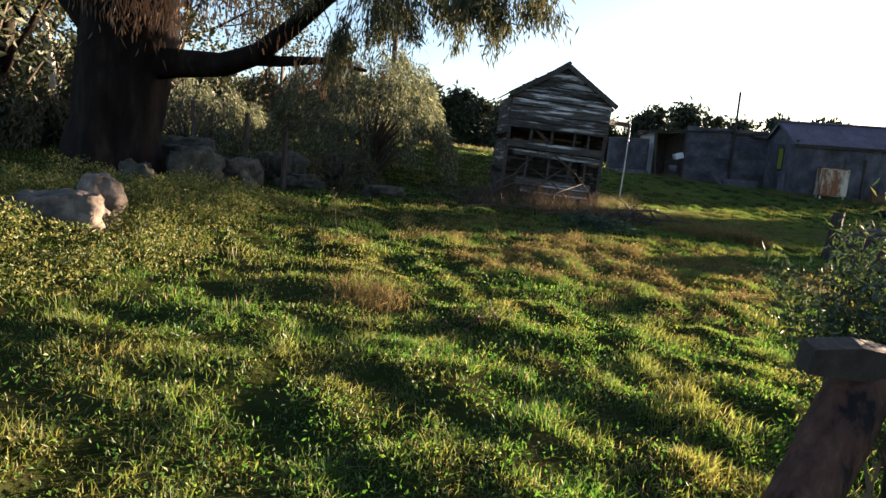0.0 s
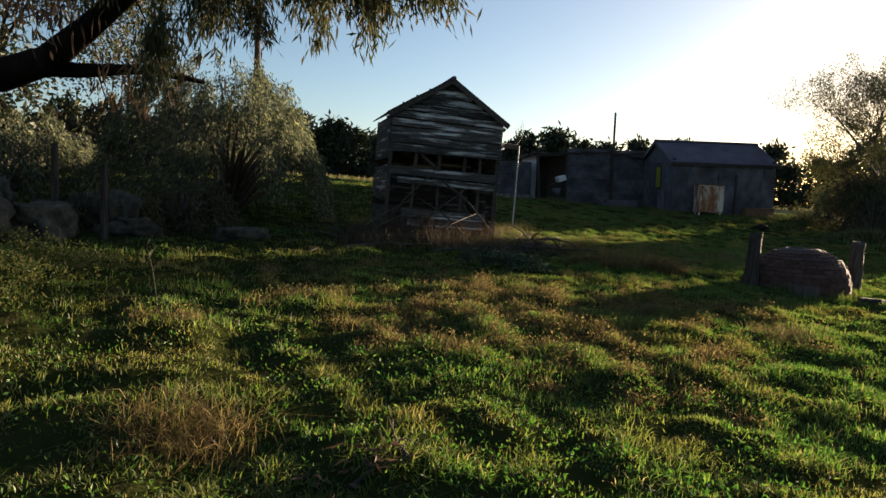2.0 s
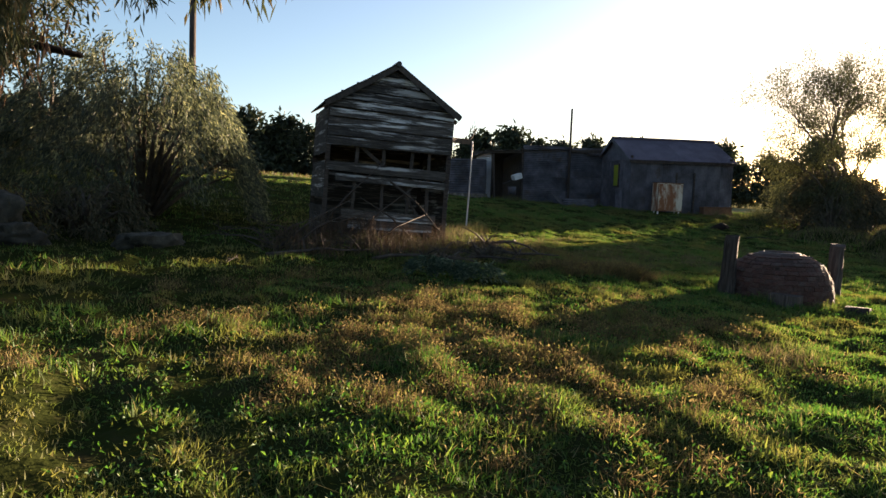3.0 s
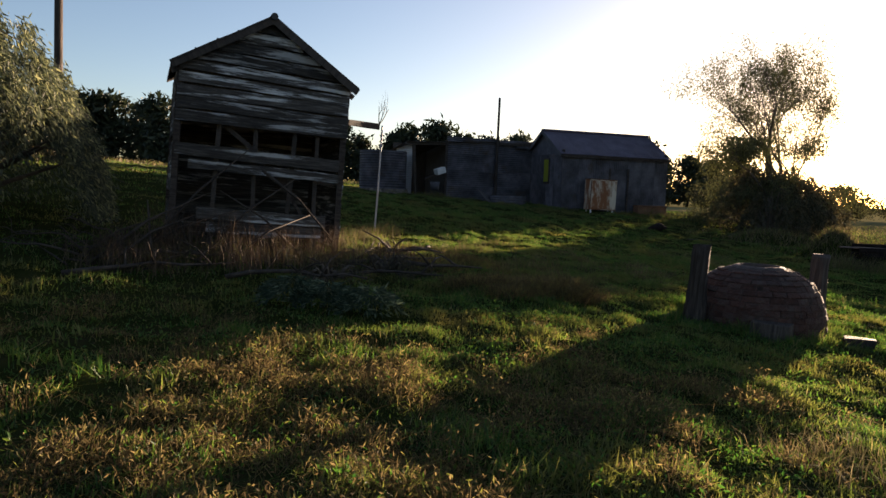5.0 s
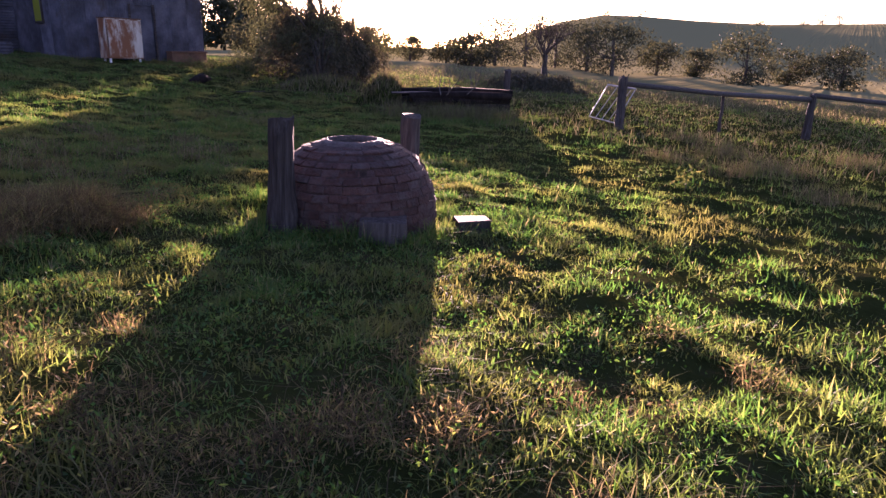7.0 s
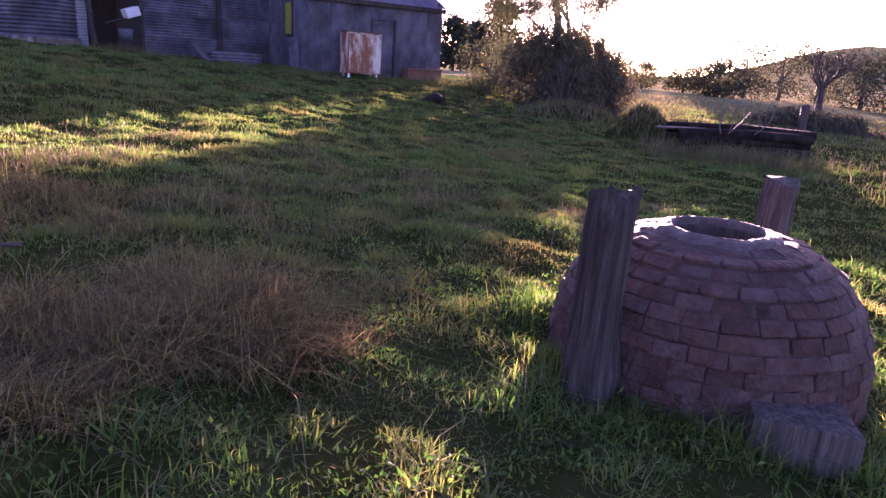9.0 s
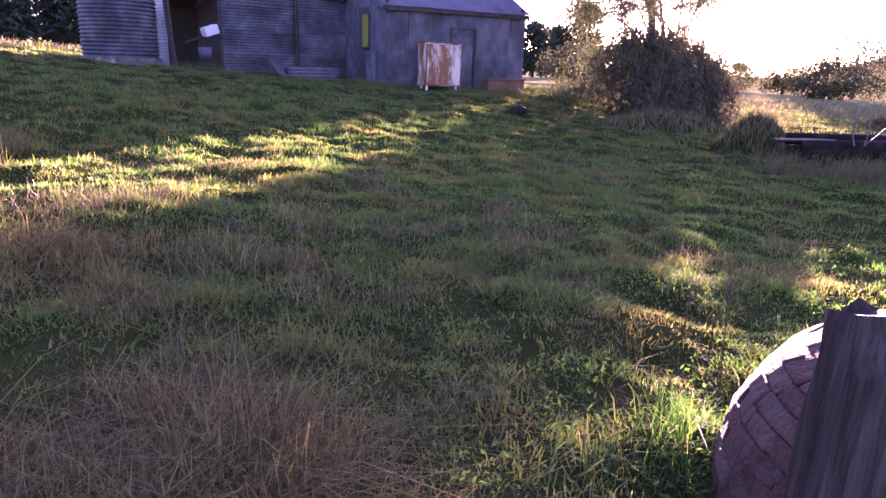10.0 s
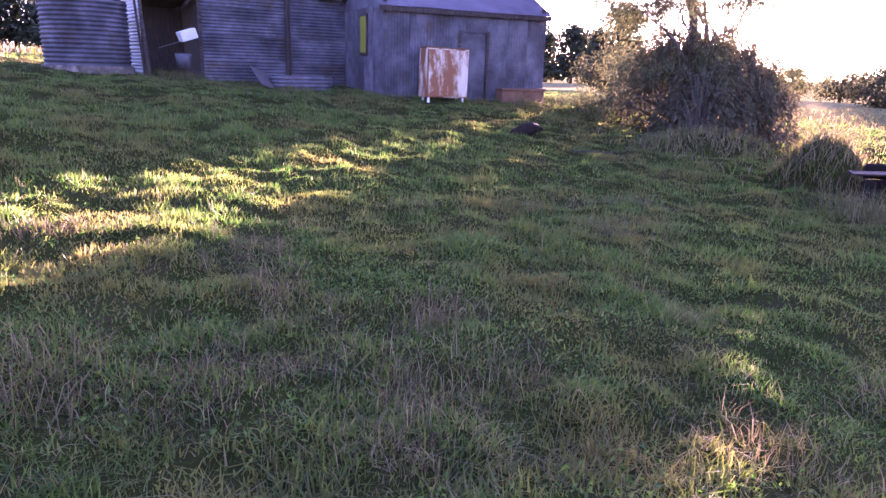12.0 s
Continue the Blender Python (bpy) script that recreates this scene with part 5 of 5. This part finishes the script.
litter = part("dead_weed_mat", np_mesh("dead_weed_mat", *merge([blades(xy, 0.05 + 0.08 * ((k * 7919) % 13) / 13, 0.005, rr, 1.6, curl=0.8), leaf_set(at[curled], rr.normal(0, 1, (int(curled.sum()), 3)) + np.array([0, 0, 0.3]), 0.032, 0.009, rr)])), RUSSET)
tagged(litter, "matted golden-brown dead weeds through the grass", "weeds", kind="stuff")
cl = np.c_[rr.uniform(5.6, 14.5, 1500), rr.uniform(13.7, 19.5, 1500)]
cl = cl[lattice_noise(cl[:, 0] * 0.5, cl[:, 1], 0.45, 9) > 0.4]
k = rr.integers(0, len(cl), 9000)
xy = cl[k] + rr.normal(0, 0.06, (9000, 2))
litter = part("dry_grass_mat", np_mesh("dry_grass_mat", *blades(xy, 0.06 + 0.09 * ((k * 7919) % 13) / 13, 0.005, rr, 1.3, curl=0.8)), STRAW)
tagged(litter, "matted tan dry grass in clumps through the green", "grass", kind="stuff")
for x, y, q, h, n in ((6.32, 17.5, 0.4, 0.45, 450), (6.8, 17.6, 0.3, 0.4, 350), (6.87, 15.9, 0.3, 0.5, 350), (7.75, 16.5, 0.3, 0.45, 350), (9.3, 16.0, 0.28, 0.4, 300), (7.67, 14.95, 0.2, 0.3, 250), (9.8, 16.7, 0.22, 0.35, 250), (9.8, 15.9, 0.25, 0.35, 250), (8.3, 16.2, 0.25, 0.3, 250), (9.1, 15.4, 0.3, 0.3, 350), (10.5, 14.9, 0.3, 0.3, 300), (7.2, 15.2, 0.25, 0.35, 250),
        (5.3, 8.85, 0.3, 0.4, 450), (16.6, 17.6, 0.4, 0.9, 600), (17.1, 17.0, 0.4, 1.0, 600), (17.6, 16.55, 0.4, 0.9, 600), (18.1, 16.15, 0.4, 1.0, 600), (18.6, 15.8, 0.4, 0.8, 500), (18.15, 27.0, 0.15, 1.0, 120), (18.5, 26.6, 0.35, 0.5, 400), (5.3, 19.4, 0.35, 0.7, 400), (5.9, 20.2, 0.3, 0.6, 300), (4.9, 18.4, 0.3, 0.6, 350), (3.2, 15.2, 0.5, 0.8, 600), (2.2, 15.0, 0.5, 0.7, 500), (4.1, 15.5, 0.35, 0.8, 400), (4.3, 17.4, 0.3, 0.7, 300),
        (1.3, 14.8, 0.5, 0.6, 500), (15.3, 9.8, 0.45, 0.8, 600), (16.4, 9.2, 0.5, 0.8, 600), (17.5, 10.4, 0.5, 0.7, 600), (14.2, 8.6, 0.4, 0.5, 500), (18.6, 8.2, 0.5, 0.7, 600), (16.2, 11.2, 0.4, 0.5, 500), (19.2, 11.4, 0.5, 0.6, 500), (9.0, 33.0, 0.5, 0.4, 300), (10.6, 30.8, 0.4, 0.6, 300), (11.1, 31.0, 0.3, 0.6, 250), (12.2, 30.6, 0.5, 0.4, 300), (13.0, 28.9, 0.5, 0.35, 300), (15.0, 28.0, 0.5, 0.3, 250), (17.2, 27.6, 0.5, 0.3, 250)):
    tussock(x, y, q * 1.3, h * 0.42, n * 1, STRAW, int(x * 100 + y * 10) + 300, "dry_tussock", "tall pale dry grass tussock", 0.005, 1.0)
for x, y in ((3.05, 12.4), (3.4, 12.15), (2.75, 12.5)):
    rr = np.random.default_rng(int(x * 50))
    n = 750
    a, q = rr.uniform(0, 2 * np.pi, n), rr.random(n) ** 0.7 * 0.3
    at = np.c_[q * np.cos(a), q * np.sin(a), 0.2 * (1 - (q / 0.36) ** 2) + 0.03 + 0.05 * np.sin(a * 5)]
    tagged(part("fern_clump", np_mesh("fern_clump", *leaf_set(at, np.c_[np.cos(a), np.sin(a), np.full(n, -0.25)] + rr.normal(0, 0.4, (n, 3)), 0.09, 0.018, rr)), FERN, m=on_ground(x, y)), "low grey-green ferny clump on the bank", "fern", "ferny clumps")

rr = np.random.default_rng(91)
n = 2600
a = rr.uniform(0, 2 * np.pi, n)
q = 0.86 + np.abs(rr.normal(0, 0.1, n))
xy = np.c_[DX + q * np.cos(a), DY + q * np.sin(a)]
tagged(part("long_grass", np_mesh("long_grass", *blades(xy, 0.11 + 0.07 * np.sin(a * 7), 0.006, rr, 0.9)), GRASS), "longer green grass round the foot of the dome", "grass", kind="stuff")

# leafy yellow-green weeds by the stones, and the pale dry field behind the sheds
rr = np.random.default_rng(88)
n = 52000
c = np.c_[rr.uniform(-5.6, -1.6, 1100), rr.uniform(3.8, 11.2, 1100)]
c = c[(c[:, 0] < -2.55 + 0.06 * (c[:, 1] - 6) + 0.45 * lattice_noise(c[:, 1], c[:, 0], 1.1, 8))]
xy = c[rr.integers(0, len(c), n)] + rr.normal(0, 0.09, (n, 2))
at = np.c_[xy, ground_z(xy[:, 0], xy[:, 1]) + rr.random(n) ** 1.2 * (0.13 + 0.34 * np.clip((-2.0 - xy[:, 0]) / 1.6, 0, 1) * (0.7 + 0.5 * lattice_noise(xy[:, 0], xy[:, 1], 0.5, 12)))]
weeds = part("weeds", np_mesh("weeds", *leaf_set(at, rr.normal(0, 1, (n, 3)) + np.array([0, 0, 0.6]), 0.042, 0.019, rr)), WEED)
tagged(weeds, "leafy yellow-green weeds round the stones", "weeds", kind="stuff")
n = 18000
xy = np.c_[rr.uniform(-25, 22, n), rr.uniform(42, 66, n)]
field = part("dry_field", np_mesh("dry_field", *blades(xy, 0.3, 0.07, rr, 0.6)), STRAW)
tagged(field, "pale dry grass of the field beyond", "grass", kind="stuff")
n = 24000
xy = np.c_[rr.uniform(17, 44, n), rr.uniform(1, 32, n)]
rough = part("rough_pasture", np_mesh("rough_pasture", *blades(xy, 0.13 + 0.12 * np.clip(lattice_noise(xy[:, 0], xy[:, 1], 2.5, 4), 0, 1), 0.02, rr, 1.0)), STRAW)
tagged(rough, "rough straw-coloured pasture beyond the fence", "grass", kind="stuff")

n = 60
rr = np.random.default_rng(9)
at = rr.normal(0, 0.09, (n, 3)) + np.array([0, 0, 0.22])
yw = thing("yellow_weed", "small weed with bright yellow leaves in the grass", "weed", on_ground(13.27, 10.3))
part("foliage", np_mesh("foliage", *leaf_set(at, rr.normal(0, 1, (n, 3)), 0.09, 0.05, rr)), WEED, yw)
part("stem", tube([(0, 0, 0), (0.02, 0, 0.25)], [0.008, 0.005], 5), TWIG, yw)

# curled dead gum leaves fallen in the grass
for x, y, n, seed in ((0.53, 5.65, 26, 301), (0.3, 5.5, 14, 302)):
    rr = np.random.default_rng(seed)
    at = np.c_[rr.normal(0, 0.07, (n, 2)), rr.uniform(0.03, 0.1, n)]
    tagged(part("fallen_leaves", np_mesh("fallen_leaves", *leaf_set(at, rr.normal(0, 1, (n, 3)) * np.array([1, 1, 0.35]), 0.09, 0.024, rr)), DEAD_LEAF, m=on_ground(x, y)), "curled red-brown dead gum leaves lying in the grass", "leaves", "fallen gum leaves", "stuff")

# thin dead weed stalks standing in the grass
def weed_stalk(x, y, h, seed):
    r, g = random.Random(seed), Geo()
    lx, ly = r.uniform(-0.25, 0.25) * h, r.uniform(-0.25, 0.25) * h
    pts = [(lx * t * t, ly * t * t, h * t - 0.02) for t in (0, 0.3, 0.6, 0.85, 1)]
    tube(pts, [0.006, 0.005, 0.004, 0.003, 0.002], 5, seed, 0.1, g)
    stalk = tagged(part("weed_stalk", g, DEADWOOD, m=on_ground(x, y), smooth=True), "thin dry brown weed stalk standing in the grass", "weed", "weed stalks")
    for k in range(4):
        p = Vector(pts[r.choice((2, 3, 3, 4))])
        w = Vector((r.uniform(-1, 1), r.uniform(-1, 1), r.uniform(0.3, 1))).normalized() * h * r.uniform(0.12, 0.25)
        part("sprig", tube([p, p + w * 0.6, p + w], [0.003, 0.003, 0.002], 4, k), DEADWOOD, stalk)


for i, (x, y, h) in enumerate(((-1.12, 8.5, 0.62), (9.0, 13.95, 0.3), (9.12, 13.85, 0.28), (9.25, 13.85, 0.34), (7.2, 16.6, 0.4), (7.05, 16.4, 0.35), (3.9, 15.0, 0.5), (4.6, 15.3, 0.45))):
    weed_stalk(x, y, h, 400 + i)

# ---- the bricks of the dome ----
brick_meshes = [box(0.152, 0.08, 0.073, 300 + i, 0.005, 0.012).mesh("brick") for i in range(5)]
for me in brick_meshes:
    me.materials.append(BRICK)
r = random.Random(3)
length = sum(math.hypot(b[0] - a[0], b[1] - a[1]) for a, b in zip(PROFILE[:-1], PROFILE[1:]))
courses = int(length / 0.076)
for c in range(1, courses):
    rr_, zz, ta = dome_at(c / courses)
    n = max(8, int(2 * math.pi * rr_ / 0.15))
    for i in range(n):
        a = 2 * math.pi * (i + 0.5 * (c % 2)) / n + r.uniform(-0.01, 0.01)
        tilt = 90 - math.degrees(ta)
        m = pose(rr_ * math.cos(a), rr_ * math.sin(a), zz, 0, 0, math.degrees(a) + 90) @ pose(0, 0, 0, tilt, 0, 0) @ pose(r.uniform(-0.004, 0.004), 0.039 + r.uniform(-0.006, 0.004), -0.033, r.uniform(-2, 2), r.uniform(-2, 2), r.uniform(-2, 2))
        if c >= courses - 2 and r.random() < 0.12:
            continue
        part("brick", r.choice(brick_meshes), None, cistern, m=m)
